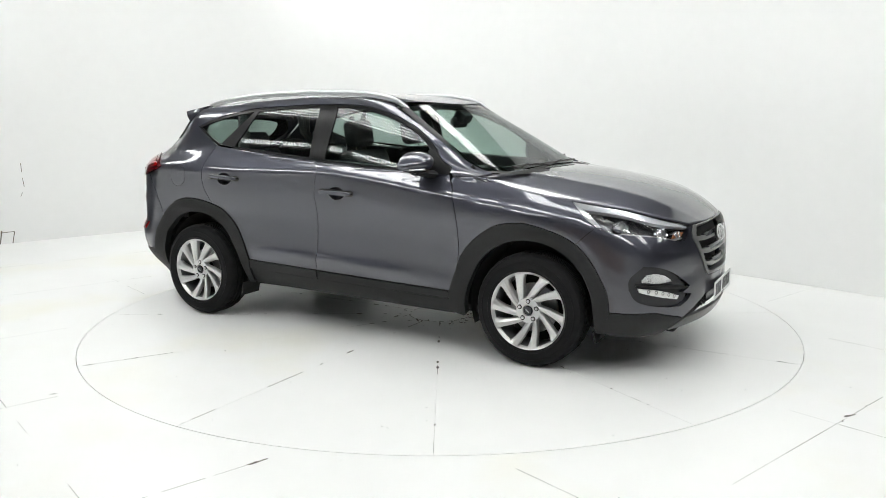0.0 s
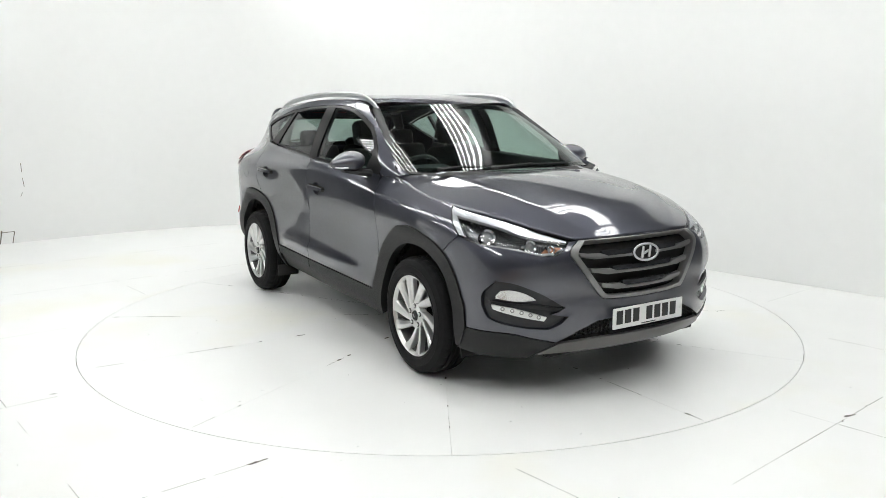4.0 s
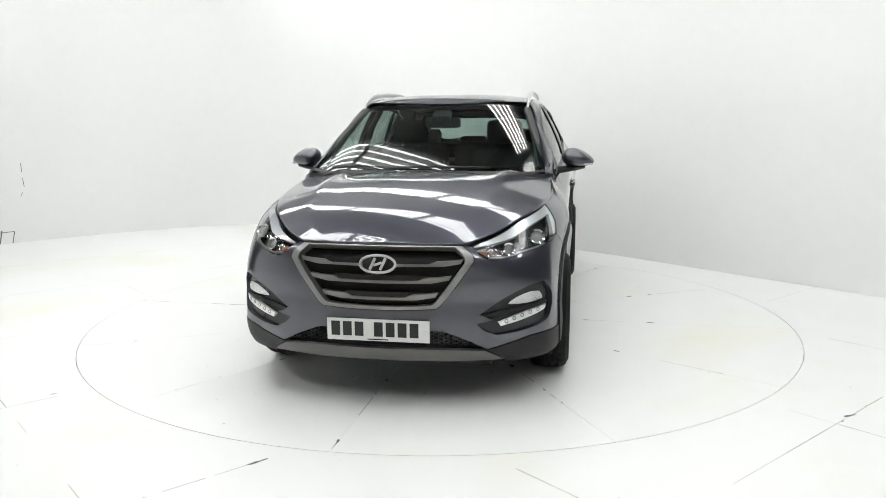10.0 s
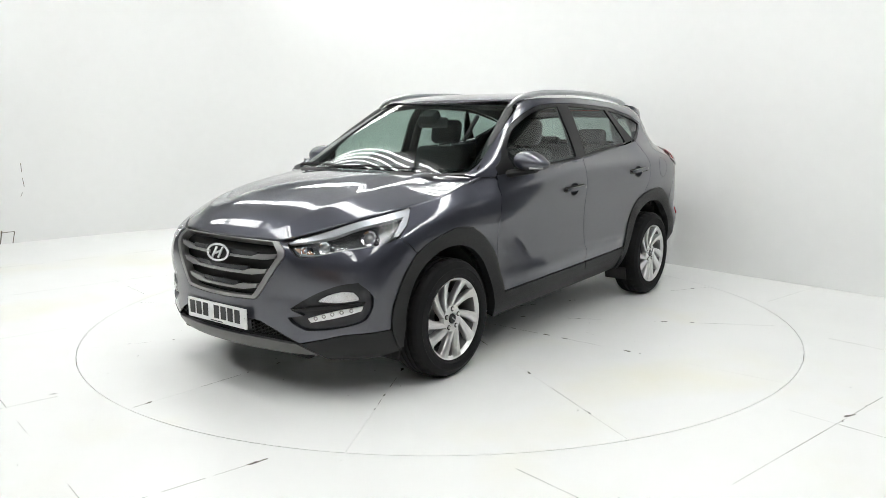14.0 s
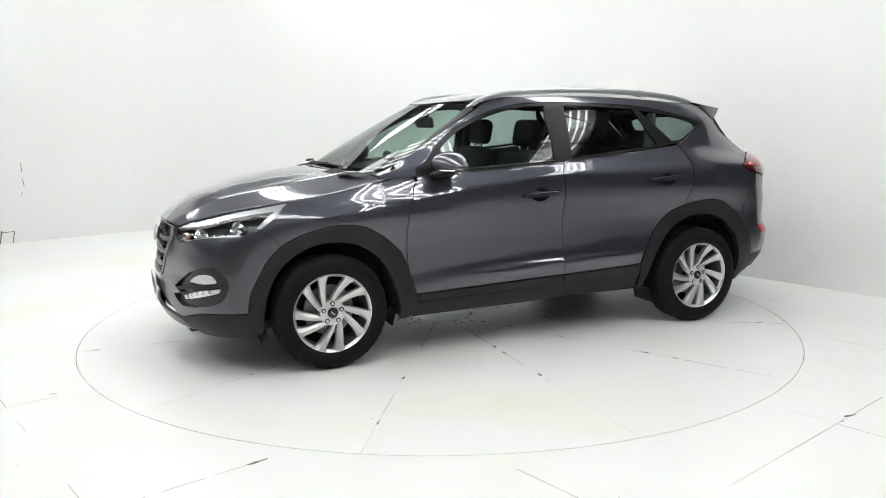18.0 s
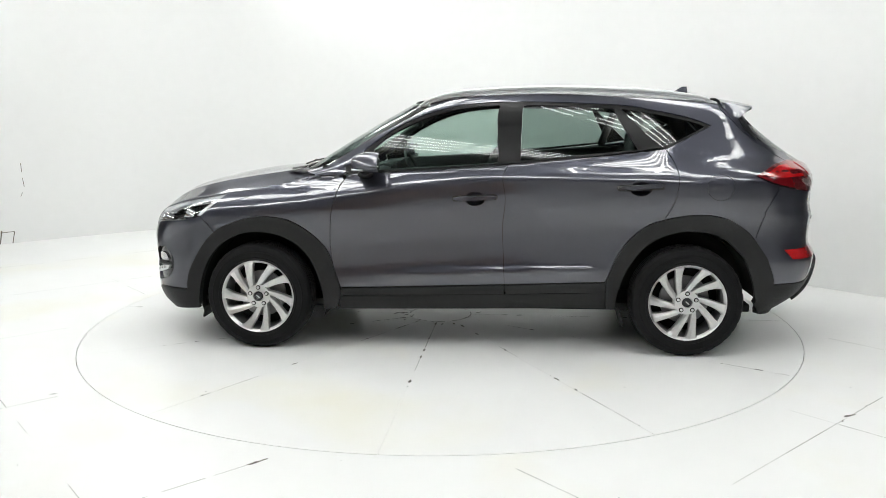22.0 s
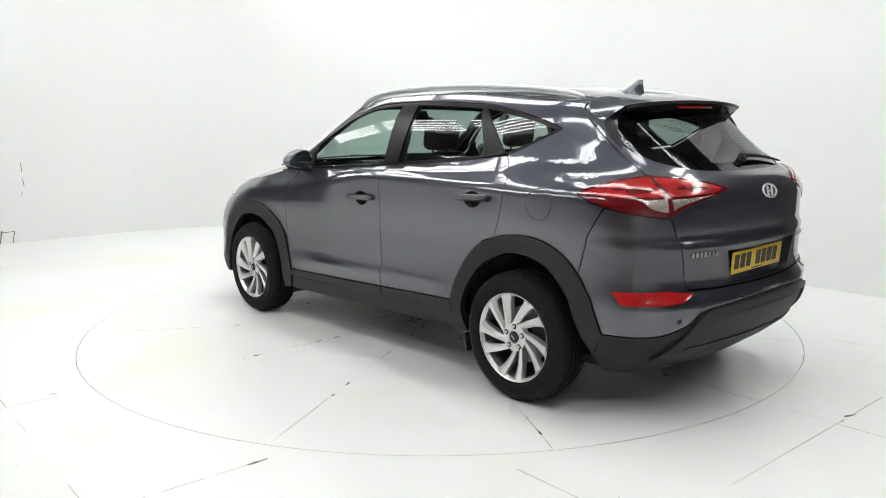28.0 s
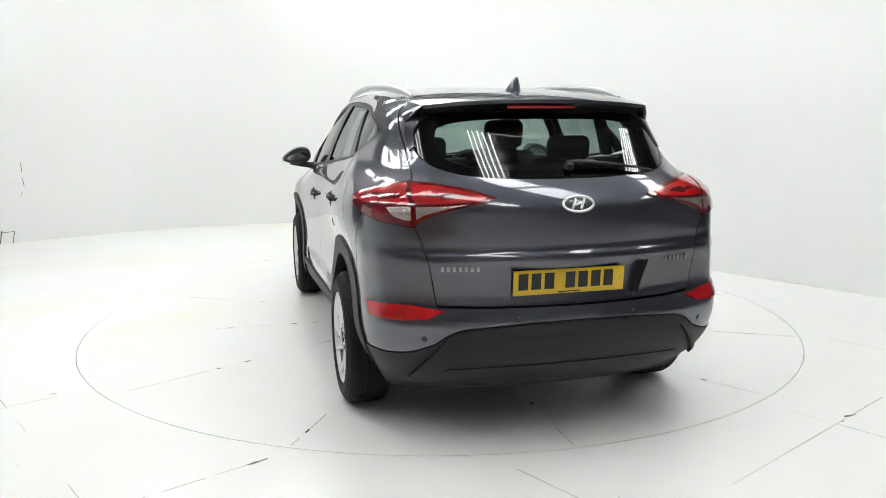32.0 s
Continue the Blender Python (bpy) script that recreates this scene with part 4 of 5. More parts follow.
# wheels
def wheel(sx, sy):
    w = new("wheel")
    w.parent = car
    tagged(w, "silver alloy wheel with a black tyre")
    bm = lathe([(0.225, 0.095), (0.235, 0.108), (0.246, 0.1115), (0.248, 0.1135), (0.252, 0.1135), (0.254, 0.1115), (0.270, 0.113), (0.286, 0.1115), (0.288, 0.113), (0.293, 0.1125), (0.295, 0.1105), (0.322, 0.098), (0.334, 0.082), (0.3385, 0.066), (0.3395, 0.052), (0.331, 0.050), (0.331, 0.042), (0.340, 0.040), (0.340, 0.018), (0.331, 0.016), (0.331, 0.008), (0.340, 0.006), (0.340, -0.018), (0.331, -0.020), (0.331, -0.028), (0.340, -0.030), (0.339, -0.06), (0.334, -0.082), (0.30, -0.11), (0.225, -0.095)], 128)
    for k, q in enumerate(bm.verts):
        r = math.hypot(q.co.x, q.co.z)
        if r > 0.325 and abs(q.co.y) > 0.035 and k % 4 == 0:
            q.co.x, q.co.z = q.co.x * 0.989, q.co.z * 0.989
    part("tyre", bm, TYRE, w, "black rubber tyre with tread grooves", sharp=20)
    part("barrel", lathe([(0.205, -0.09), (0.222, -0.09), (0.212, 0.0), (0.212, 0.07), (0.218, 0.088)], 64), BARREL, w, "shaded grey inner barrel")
    part("rim", lathe([(0.2165, 0.086), (0.220, 0.094), (0.226, 0.100), (0.232, 0.106), (0.2375, 0.106), (0.239, 0.100), (0.232, 0.096)], 64), ALLOY, w)
    part("brake_disc", lathe([(0.05, 0.0), (0.15, 0.0), (0.15, -0.02), (0.05, -0.02)], 40), ALLOY_DARK, w)
    part("wheel_back", lathe([(0.0, -0.06), (0.21, -0.06), (0.21, -0.07)], 40), DARK, w)
    for k in range(10):
        bm = bmesh.new()
        b = 2 * math.pi * k / 10 + (0.05 if k % 2 else -0.05)
        rows = []
        for r, wd, h in ((0.050, 0.034, 0.084), (0.07, 0.036, 0.087), (0.10, 0.039, 0.088), (0.13, 0.042, 0.089), (0.16, 0.046, 0.092), (0.185, 0.050, 0.095), (0.203, 0.056, 0.097), (0.215, 0.064, 0.099), (0.225, 0.086, 0.101)):
            a = b + 0.20 - math.asin(0.036 / r) + 0.10 * ((r - 0.05) / 0.175) ** 2
            row = []
            for o, dh in ((-1.0, -0.035), (-1.0, -0.004), (-0.86, 0.003), (0.10, 0.002), (0.80, -0.006), (1.0, -0.014), (1.0, -0.040)):
                q = a + o * wd / 2 / r
                row.append(bm.verts.new((r * math.cos(q), h + dh, r * math.sin(q))))
            rows.append(row)
        for u, v in zip(rows, rows[1:]):
            for j in range(6):
                bm.faces.new((u[j], u[j + 1], v[j + 1], v[j]))
        part("spoke", bm, ALLOY, w, sharp=12)
    part("hub_face", lathe([(0.0, 0.080), (0.03, 0.080), (0.034, 0.0905), (0.074, 0.0895), (0.082, 0.06)], 40), ALLOY, w)
    part("centre_cap", lathe([(0.0, 0.097), (0.024, 0.096), (0.029, 0.086)], 28), LAMP_BLACK, w, "dark grey centre cap")
    part("cap_emblem", rod([(0.010, 0.098, 0.009), (0, 0.0985, 0), (-0.010, 0.098, -0.009)], 0.004, sides=6), EMBLEM, w)
    for k in range(5):
        a = 2 * math.pi * (k + 0.25) / 5
        # Solid black disc paints the shade of the well round each nut.
        part("nut_well_shade", rod([(0.056 * math.cos(a), 0.08, 0.056 * math.sin(a)), (0.056 * math.cos(a), 0.0915, 0.056 * math.sin(a))], 0.0145, sides=12), SEAL, w)
        part("wheel_nut", rod([(0.056 * math.cos(a), 0.075, 0.056 * math.sin(a)), (0.056 * math.cos(a), 0.096, 0.056 * math.sin(a))], 0.009, sides=6), ALLOY, w)
    w.matrix_basis = pose(sx, sy * 0.808, 0.340, 0, 0, 0 if sy > 0 else 180)
    return w


for sx in (1.335, -1.335):
    for sy in (1, -1):
        wheel(sx, sy)

# ---- details of the car ----
def at(q, off=0.0):
    """Point of the skin, off metres outwards."""
    a, z = on(q)[0]
    return Vector(skin(a, z) + skin_normal(a, z) * off)


def way_out(q):
    a, z = on(q)[0]
    return Vector(skin_normal(a, z))


def facing(q, off=0.0, up=(0, 0, 1)):
    """A pose at a point of the skin whose z looks outwards and whose y looks up."""
    z = way_out(q)
    x = Vector(up).cross(z).normalized()
    y = z.cross(x)
    m = Matrix((x, y, z)).transposed().to_4x4()
    m.translation = at(q, off)
    return m


def flip(m):
    """The pose m of a part, mirrored to the right side (for shapes that are symmetric themselves)."""
    s = Matrix.Diagonal((1, -1, 1, 1))
    return s @ m @ Matrix.Diagonal((-1, 1, 1, 1))


def both_bm(name, make, mat, parent=None, label="", sharp=40):
    out = []
    for k in (0, 1):
        bm = make()
        if k:
            bmesh.ops.transform(bm, matrix=Matrix.Diagonal((1, -1, 1, 1)), verts=bm.verts)
        out.append(part(name, bm, mat, parent or car, label, sharp))
    return out


def disc(m, profile, n=24):
    """Turned shape: (radius, height) round the z of the pose m."""
    bm = bmesh.new()
    rings = [[bm.verts.new(m @ Vector((r * math.cos(2 * math.pi * j / n), r * math.sin(2 * math.pi * j / n), h))) for j in range(n)] for r, h in profile]
    for a, b in zip(rings, rings[1:]):
        for j in range(n):
            bm.faces.new((a[j], a[(j + 1) % n], b[(j + 1) % n], b[j]))
    return bm


def oval_ring(m, rx, ry, r, n=40, k=8):
    bm = bmesh.new()
    rings = []
    for i in range(n):
        a = 2 * math.pi * i / n
        c = Vector((rx * math.cos(a), ry * math.sin(a), 0))
        o = Vector((math.cos(a) * ry, math.sin(a) * rx, 0)).normalized()
        rings.append([bm.verts.new(m @ (c + o * (r * math.cos(2 * math.pi * j / k)) + Vector((0, 0, 0.7 * r * math.sin(2 * math.pi * j / k))))) for j in range(k)])
    for i in range(n):
        a, b = rings[i], rings[(i + 1) % n]
        for j in range(k):
            bm.faces.new((a[j], a[(j + 1) % k], b[(j + 1) % k], b[j]))
    return bm


# radiator grille
grille = mesh_part("grille", *patch(grille_loop, off=-0.065, rim=0), SEAL, car, "black radiator grille with satin slats")
inner_half = curve(("f", 0.0, 0.829), ("f", 0.25, 0.830), ("f", 0.372, 0.829)) + curve(("f", 0.372, 0.829), ("f", 0.415, 0.79), ("f", 0.425, 0.762)) + curve(("f", 0.425, 0.762), ("f", 0.345, 0.648), ("f", 0.288, 0.572), ("f", 0.265, 0.553)) + curve(("f", 0.265, 0.553), ("f", 0.15, 0.547), ("f", 0.0, 0.545))
mesh_part("grille_frame", *patch(grille_loop, (inner_half + other_front(inner_half),), off=0.004, step=0.03, rim=0.045), SATIN, grille, "satin silver grille frame")
for z0, ye in ((0.738, 0.418), (0.655, 0.362), (0.572, 0.298)):
    half = on(("f", 0.0, z0 + 0.014), ("f", ye - 0.17, z0 + 0.015), ("f", ye - 0.125, z0 + 0.031), ("f", ye - 0.05, z0 + 0.034), ("f", ye, z0 + 0.040), ("f", ye - 0.012, z0 + 0.018), ("f", ye - 0.10, z0 + 0.003), ("f", 0.0, z0))
    mesh_part("slat", *patch(half + other_front(half), off=-0.006, step=0.05, rim=0.03, gap=0), SATIN, grille, "satin silver slat")
    half = on(("f", 0.0, z0 + 0.040), ("f", ye - 0.14, z0 + 0.042), ("f", ye - 0.15, z0 + 0.018), ("f", 0.0, z0 + 0.016))
    mesh_part("slat_top", *patch(half + other_front(half), off=-0.014, step=0.05, rim=0.02, gap=0), LAMP_BLACK, grille, "dark grey upper slat")
m = facing(("f", 0.0, 0.749), 0.012)
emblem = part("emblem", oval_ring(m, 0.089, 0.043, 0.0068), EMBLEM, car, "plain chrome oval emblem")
for k in (-0.026, 0.026):
    part("emblem_bar", box(0.015, 0.066, 0.010, m @ pose(k, 0, 0, 0, 0, -24), 0.004), EMBLEM, emblem)
part("emblem_link", box(0.044, 0.013, 0.010, m @ pose(0, 0, 0, 0, 0, 20), 0.003), EMBLEM, emblem)
part("emblem_back", disc(m @ Matrix.Diagonal((1, 0.48, 1, 1)), [(0.0, -0.012), (0.080, -0.012), (0.084, -0.02)]), SEAL, emblem)


def number_plate(m, mat, label):
    plate = part("number_plate", box(0.520, 0.111, 0.006, m, 0.002), mat, car, label)
    x = -0.215
    for i in range(7):
        part("plate_bar", box(0.044, 0.072, 0.002, m @ pose(x, 0.005, 0.0045)), INK, plate)
        x += 0.060 if i != 2 else 0.098
    part("plate_bar", box(0.105, 0.005, 0.002, m @ pose(0.0, -0.0465, 0.0035)), INK, plate)
    for s in (-0.243, 0.243):
        part("plate_screw", disc(m @ pose(s, 0, 0.003), [(0.0, 0.003), (0.005, 0.002), (0.006, 0)], 12), mat, plate)


number_plate(facing(("f", 0.003, 0.425), 0.010), PLATE_W, "white number plate with plain black bars")
part("bumper_back", box(0.05, 1.10, 0.24, pose(2.075, 0, 0.345), 0.01), DARK, car, "dark carrier behind the air intake")
# honeycomb in the lower intake
bm = bmesh.new()
for s in (-1, 1):
    for i in range(13):
        for j in range(5):
            y, z = s * (0.245 + 0.0235 * i), 0.345 + 0.020 * j + 0.010 * (i % 2)
            if z < 0.424 - max(0, (abs(y) - 0.33)) * 0.50 and z > 0.335 - max(0, abs(y) - 0.3) * 0.1:
                c = facing(("f", y, z), -0.022)
                ring6 = [[bm.verts.new(c @ Vector((r * math.cos(math.pi / 3 * k), r * math.sin(math.pi / 3 * k), h))) for k in range(6)] for r, h in ((0.0125, 0), (0.0095, 0.0), (0.0085, -0.012))]
                for a, b in zip(ring6, ring6[1:]):
                    for k in range(6):
                        bm.faces.new((a[k], a[(k + 1) % 6], b[(k + 1) % 6], b[k]))
tagged(part("honeycomb", bm, CLADDING, lower_grille, "black honeycomb mesh"), kind="stuff")

# fog lamp pods
pods = both("fog_lamp_pod", *patch(pod, off=-0.022, rim=0), LAMP_BLACK, label="black recess with a fog lamp and a light strip")
for p_, s in zip(pods, (1, -1)):
    lamp = pane([("f", 0.635, 0.548), ("f", 0.69, 0.580), ("f", 0.745, 0.596), ("f", 0.785, 0.592)], [("f", 0.785, 0.592), ("f", 0.80, 0.565), ("f", 0.80, 0.548)], [("f", 0.80, 0.548), ("f", 0.72, 0.536), ("f", 0.635, 0.540)])
    v, f = patch(lamp, off=-0.012, rim=0.012)
    mesh_part("fog_lamp", *(mirrored(v, f) if s < 0 else (v, f)), SILVER_LAMP, p_, "clear fog lamp")
    led = pane([("f", 0.585, 0.455), ("f", 0.66, 0.482), ("f", 0.74, 0.505), (1.955, 0.520)], [(1.955, 0.520), (1.958, 0.505), (1.965, 0.492)], [(1.965, 0.492), ("f", 0.70, 0.455), ("f", 0.60, 0.432)])
    v, f = patch(led, off=-0.006, rim=0.016)
    strip_ = mesh_part("light_strip", *(mirrored(v, f) if s < 0 else (v, f)), PLATE_W, p_, "white daytime light strip")
    blade = on(("f", 0.50, 0.497), ("f", 0.62, 0.520), ("f", 0.82, 0.538), ("f", 0.82, 0.527), ("f", 0.66, 0.500), ("f", 0.53, 0.482))
    v, f = patch(blade, off=-0.004, rim=0.02)
    mesh_part("pod_blade", *(mirrored(v, f) if s < 0 else (v, f)), CLADDING, p_)
    for y, z in ((0.625, 0.457), (0.662, 0.469), (0.700, 0.481), (0.738, 0.491), (0.775, 0.499)):
        m = facing(("f", y, z), -0.005)
        m = flip(m) if s < 0 else m
        part("led", disc(m, [(0.006, 0.001), (0.0085, 0.003), (0.011, 0.001)], 12), SATIN, p_)

# head lamps
LAMP_TOP = [(1.545, 0.985), (1.70, 0.957), (1.86, 0.925), (2.01, 0.882), ("f", 0.45, 0.838)]
lamp_loop = curve(*LAMP_TOP[::-1]) + curve((1.545, 0.98), (1.64, 0.903), (1.709, 0.847)) + curve(*LAMP_LOW[::-1])
bowls = both("head_lamp", *patch(lamp_loop, off=lambda P, a, z: np.full(len(z), -0.064), rim=0, gap=0), BOWL, label="clear head lamp with a silver light blade")
blade = curve((1.552, 0.983), (1.60, 0.974), (1.72, 0.953), (1.87, 0.922), (2.01, 0.879), ("f", 0.462, 0.836)) + curve(("f", 0.468, 0.829), (2.0, 0.862), (1.87, 0.900), (1.76, 0.922), (1.66, 0.938), (1.60, 0.948))
wedge = on((1.552, 0.978), (1.605, 0.958), (1.685, 0.903), (1.742, 0.850), (1.716, 0.850), (1.645, 0.902))
under = on(("f", 0.545, 0.786), ("f", 0.62, 0.784), ("f", 0.70, 0.806), (1.85, 0.824), (1.85, 0.816), ("f", 0.70, 0.797), ("f", 0.60, 0.773), ("f", 0.54, 0.778))
amber = on(("f", 0.485, 0.818), ("f", 0.56, 0.822), ("f", 0.60, 0.790), ("f", 0.545, 0.783))
for h, s in zip(bowls, (1, -1)):
    def one(name, loop, mat, off, rim, label=""):
        v, f = patch(loop, off=off, rim=rim, gap=0)
        mesh_part(name, *(mirrored(v, f) if s < 0 else (v, f)), mat, h, label)
    one("light_blade", blade, WHITE_LED, -0.005, 0.02, "silver white light blade")
    one("side_wedge", wedge, WHITE_LED, -0.006, 0.02)
    one("lower_trim", under, SATIN, -0.014, 0.02)
    one("turn_signal", amber, AMBER, -0.028, 0.01, "amber turn signal")
    one("lens_cover", lamp_loop, LENS, -0.001, 0.012, "clear lens cover")
    for q, r in (((1.840, 0.866), 0.043), (("f", 0.640, 0.828), 0.034), (("f", 0.555, 0.812), 0.022)):
        c = at(q, -0.046)
        d = (way_out(q) + Vector((1.2, 0, 0.1))).normalized()
        m = look(c, c - d)
        m = flip(m) if s < 0 else m
        part("projector_ring", disc(m, [(r * 0.62, 0.012), (r * 0.72, 0.026), (r * 0.95, 0.030), (r, 0.018), (r, -0.02)]), CHROME, h, "chrome projector ring")
        part("projector_lens", disc(m, [(0.0, 0.024), (r * 0.3, 0.022), (r * 0.55, 0.016), (r * 0.68, 0.008)]), ALLOY_DARK, h)

# cowl, wipers
low = [q for q in screen_loop if q[1] < 1.1425 and abs(q[0]) < 0.9]
low = sorted(set(low))
S = skin(*np.array(low).T)
S2 = S + np.array([0.0, 0, -0.004])
H = np.stack([S[:, 0] + 0.10 * (1 - (np.abs(S[:, 1]) / 0.9) ** 2) + 0.01, S[:, 1], S[:, 2] - 0.016], -1)
mesh_part("cowl", *strip(S2, H), SEAL, car, "black cowl under the windscreen")
for y0, y1 in ((0.42, -0.22), (-0.22, -0.57)):
    pts = [at(("f", y0 + (y1 - y0) * k / 6, 1.142 + 0.004 * math.sin(math.pi * k / 6)), 0.012) for k in range(7)]
    w = part("wiper", rod(pts, 0.007, flat=0.8), SEAL, car, "black wiper")
    part("wiper_arm", rod([at(("f", y1 * 0.98, 1.136), 0.010), at(("f", (y0 + y1) / 2, 1.146), 0.018)], 0.007), SEAL, w)
    part("wiper_pivot", disc(facing(("f", y1, 1.136), 0.01), [(0.0, 0.014), (0.018, 0.011), (0.022, 0)], 14), SEAL, w)

# door handles and bowls
for d, q0, bowl, tilt in ((doors_f, (-0.045, 0.967), bowl_f, 0.0), (doors_r, (-1.035, 1.033), bowl_r, 0.005)):
    cx, cz = q0
    v, f = patch(bowl, off=lambda P, a, z: -0.024 * np.clip(1 - ((P[:, 0] - cx) / 0.064) ** 2 - ((z - cz) / 0.044) ** 2, 0, 1) ** 0.6, rim=0, gap=0, step=0.012)
    for k, dd in enumerate(d):
        mesh_part("handle_bowl", *(mirrored(v, f) if k else (v, f)), PAINT, dd)
        bm = bmesh.new()
        rings = []
        for t in range(15):
            u = t / 14
            end = min(1, 7 * u + 0.25, 7 * (1 - u) + 0.35)
            q = (cx + 0.132 - 0.264 * u, cz + 0.001 + (0.010 + tilt) * u)
            p, n = at(q), way_out(q)
            h, out = 0.0145 * end, 0.012 + 0.022 * end ** 0.5
            ring_ = []
            for dz, o in ((-0.7, 0.40), (-1.0, 0.72), (-0.8, 1.0), (0.75, 0.98), (1.0, 0.70), (0.7, 0.40)):
                c = p + n * (out * o) + Vector((0, 0, dz * h))
                ring_.append(bm.verts.new((c.x, -c.y if k else c.y, c.z)))
            rings.append(ring_)
        for a, b in zip(rings, rings[1:]):
            for i in range(6):
                bm.faces.new((a[i], a[(i + 1) % 6], b[(i + 1) % 6], b[i]))
        bm.faces.new(rings[0]), bm.faces.new(rings[-1])
        hd = part("door_handle", bm, PAINT, dd, "body-coloured bar handle", sharp=25)
        # Flat dark patch on the door stands in for shade behind the handle.
        rim_ = on(*[(cx + 0.118 * (1 if math.cos(w) > 0 else -1) + 0.021 * math.cos(w), cz + 0.006 + 0.0185 * math.sin(w) + (0.005 if math.cos(w) < 0 else -0.005)) for w in np.linspace(0.1, 2 * math.pi + 0.1, 24, endpoint=False)])
        v2, f2 = patch(rim_, off=0.003, rim=0.006, gap=0, step=0.02)
        mesh_part("handle_shade", *(mirrored(v2, f2) if k else (v2, f2)), SEAL, hd, "dark gap behind the handle")
        for u in (0.12, -0.115):
            c = at((cx + u, cz + 0.004), 0.010)
            part("handle_mount", box(0.028, 0.024, 0.016, Matrix.Translation((c.x, -c.y if k else c.y, c.z)), 0.004), SEAL, hd)

# mirrors
def mirror_shell(cut=0.0):
    bm = bmesh.new()
    bmesh.ops.create_uvsphere(bm, u_segments=28, v_segments=18, radius=1.0)
    for v in bm.verts:
        x, y, z = v.co
        x = max(x, -0.42)
        o = (y + 1) / 2
        tall = 0.140 * (1 - 0.50 * o ** 2)
        lift = 0.008 * o
        v.co = Vector((0.600 + 0.130 * x * (1 - 0.28 * o ** 2) - 0.030 * o, 0.945 + 0.105 * y, 1.122 + lift + tall * (0.5 + 0.5 * z * abs(z) ** -0.15 if z else 0.5)))
    return bm


shells = both_bm("mirror_housing", mirror_shell, PAINT, label="body-coloured door mirror housing")
for k, sh in enumerate(shells):
    s = -1 if k else 1
    bm = bmesh.new()
    bmesh.ops.create_uvsphere(bm, u_segments=24, v_segments=12, radius=1.0)
    for v in bm.verts:
        o = (v.co.y + 1) / 2
        v.co = Vector((0.5440 - 0.012 * o + 0.004 * v.co.x, s * (0.940 + 0.085 * v.co.y), 1.124 + 0.006 * o + 0.128 * (1 - 0.48 * o * o) * (0.52 + 0.43 * v.co.z)))
    part("mirror_glass", bm, MIRROR, sh, "mirror glass")
    part("mirror_foot", rod([(0.640, s * 0.80, 1.108), (0.635, s * 0.86, 1.116), (0.615, s * 0.93, 1.128), (0.61, s * 0.99, 1.135)], 0.030, flat=0.5, radii=[0.055, 0.045, 0.045, 0.03]), CLADDING, sh, "black mirror foot")
    pts = [(0.580 + 0.122 * math.cos(a), s * (0.945 + 0.098 * math.sin(a)), 1.153 - 0.004 * math.sin(a)) for a in np.linspace(radians(25), radians(72), 10)]
    part("mirror_indicator", rod(pts, 0.006, flat=0.9), WHITE_LED, sh, "white indicator strip")

# roof rails, aerial, spoiler
for s in (1, -1):
    pts = spline([(0.335, s * 0.585, 1.518), (0.25, s * 0.590, 1.570), (0.10, s * 0.588, 1.608), (-0.15, s * 0.585, 1.630), (-0.55, s * 0.580, 1.638), (-0.95, s * 0.572, 1.625), (-1.25, s * 0.563, 1.600), (-1.42, s * 0.556, 1.575), (-1.49, s * 0.553, 1.557)], 4)
    r = part("roof_rail", rod(pts, 0.012, flat=1.1, radii=[0.008 + 0.005 * min(1, 4 * min(i, len(pts) - 1 - i) / len(pts)) for i in range(len(pts))]), RAIL, car, "brushed aluminium roof rail")
    part("rail_foot", rod([(p[0], p[1], p[2] - 0.016) for p in pts[2:-2]], 0.005, flat=1.6), RAIL, r, "rail base")
bm = bmesh.new()
rings = []
for k in range(9):
    t = k / 8
    w, h = 0.034 * (1 - t) ** 0.7 + 0.004, 0.078 * t
    x0, x1 = -1.30 - 0.13 * t, -1.475 + 0.012 * t
    rings.append([bm.verts.new((x0 + (x1 - x0) * (0.5 - 0.5 * math.cos(math.pi * j / 5)) if j < 6 else x1 + (x0 - x1) * (0.5 - 0.5 * math.cos(math.pi * (j - 5) / 5)), (w * math.sin(math.pi * j / 5)) if j < 6 else -w * math.sin(math.pi * (j - 5) / 5), 1.580 + h)) for j in range(10)])
for a, b in zip(rings, rings[1:]):
    for j in range(10):
        bm.faces.new((a[j], a[(j + 1) % 10], b[(j + 1) % 10], b[j]))
bm.faces.new(rings[-1])
part("aerial", bm, PAINT, car, "body-coloured shark fin aerial")
rows = []
for k in range(13):
    t = k / 12
    row = []
    for v in np.linspace(-1, 1, 31):
        av = abs(v)
        x_end = -1.800 + 0.055 * av ** 2.2
        x_start = -1.545 - 0.045 * (1 - av ** 2)
        x = x_start + (x_end - x_start) * t
        zs = 1.536 + (1.572 - 1.536) * (1 - av ** 3.2)
        ze = 1.508 + 0.026 * (1 - av ** 2.5)
        y = v * (0.602 - 0.036 * t)
        row.append((x, y, zs + (ze - zs) * (0.75 * t + 0.25 * t * t) + 0.004))
    rows.append(row)
under_rows = [[(x, y * 0.985, z - 0.016) for x, y, z in rows[-1]], [(-1.715 + 0.03 * (abs(y) / 0.6) ** 2, y * 0.96, 1.474 - 0.010 * (abs(y) / 0.6) ** 2) for x, y, z in rows[-1]], [(-1.60 + 0.05 * (abs(y) / 0.6) ** 2, y * 0.95, 1.484 - 0.02 * (abs(y) / 0.6) ** 2) for x, y, z in rows[-1]]]
P = [q for r in rows for q in r]
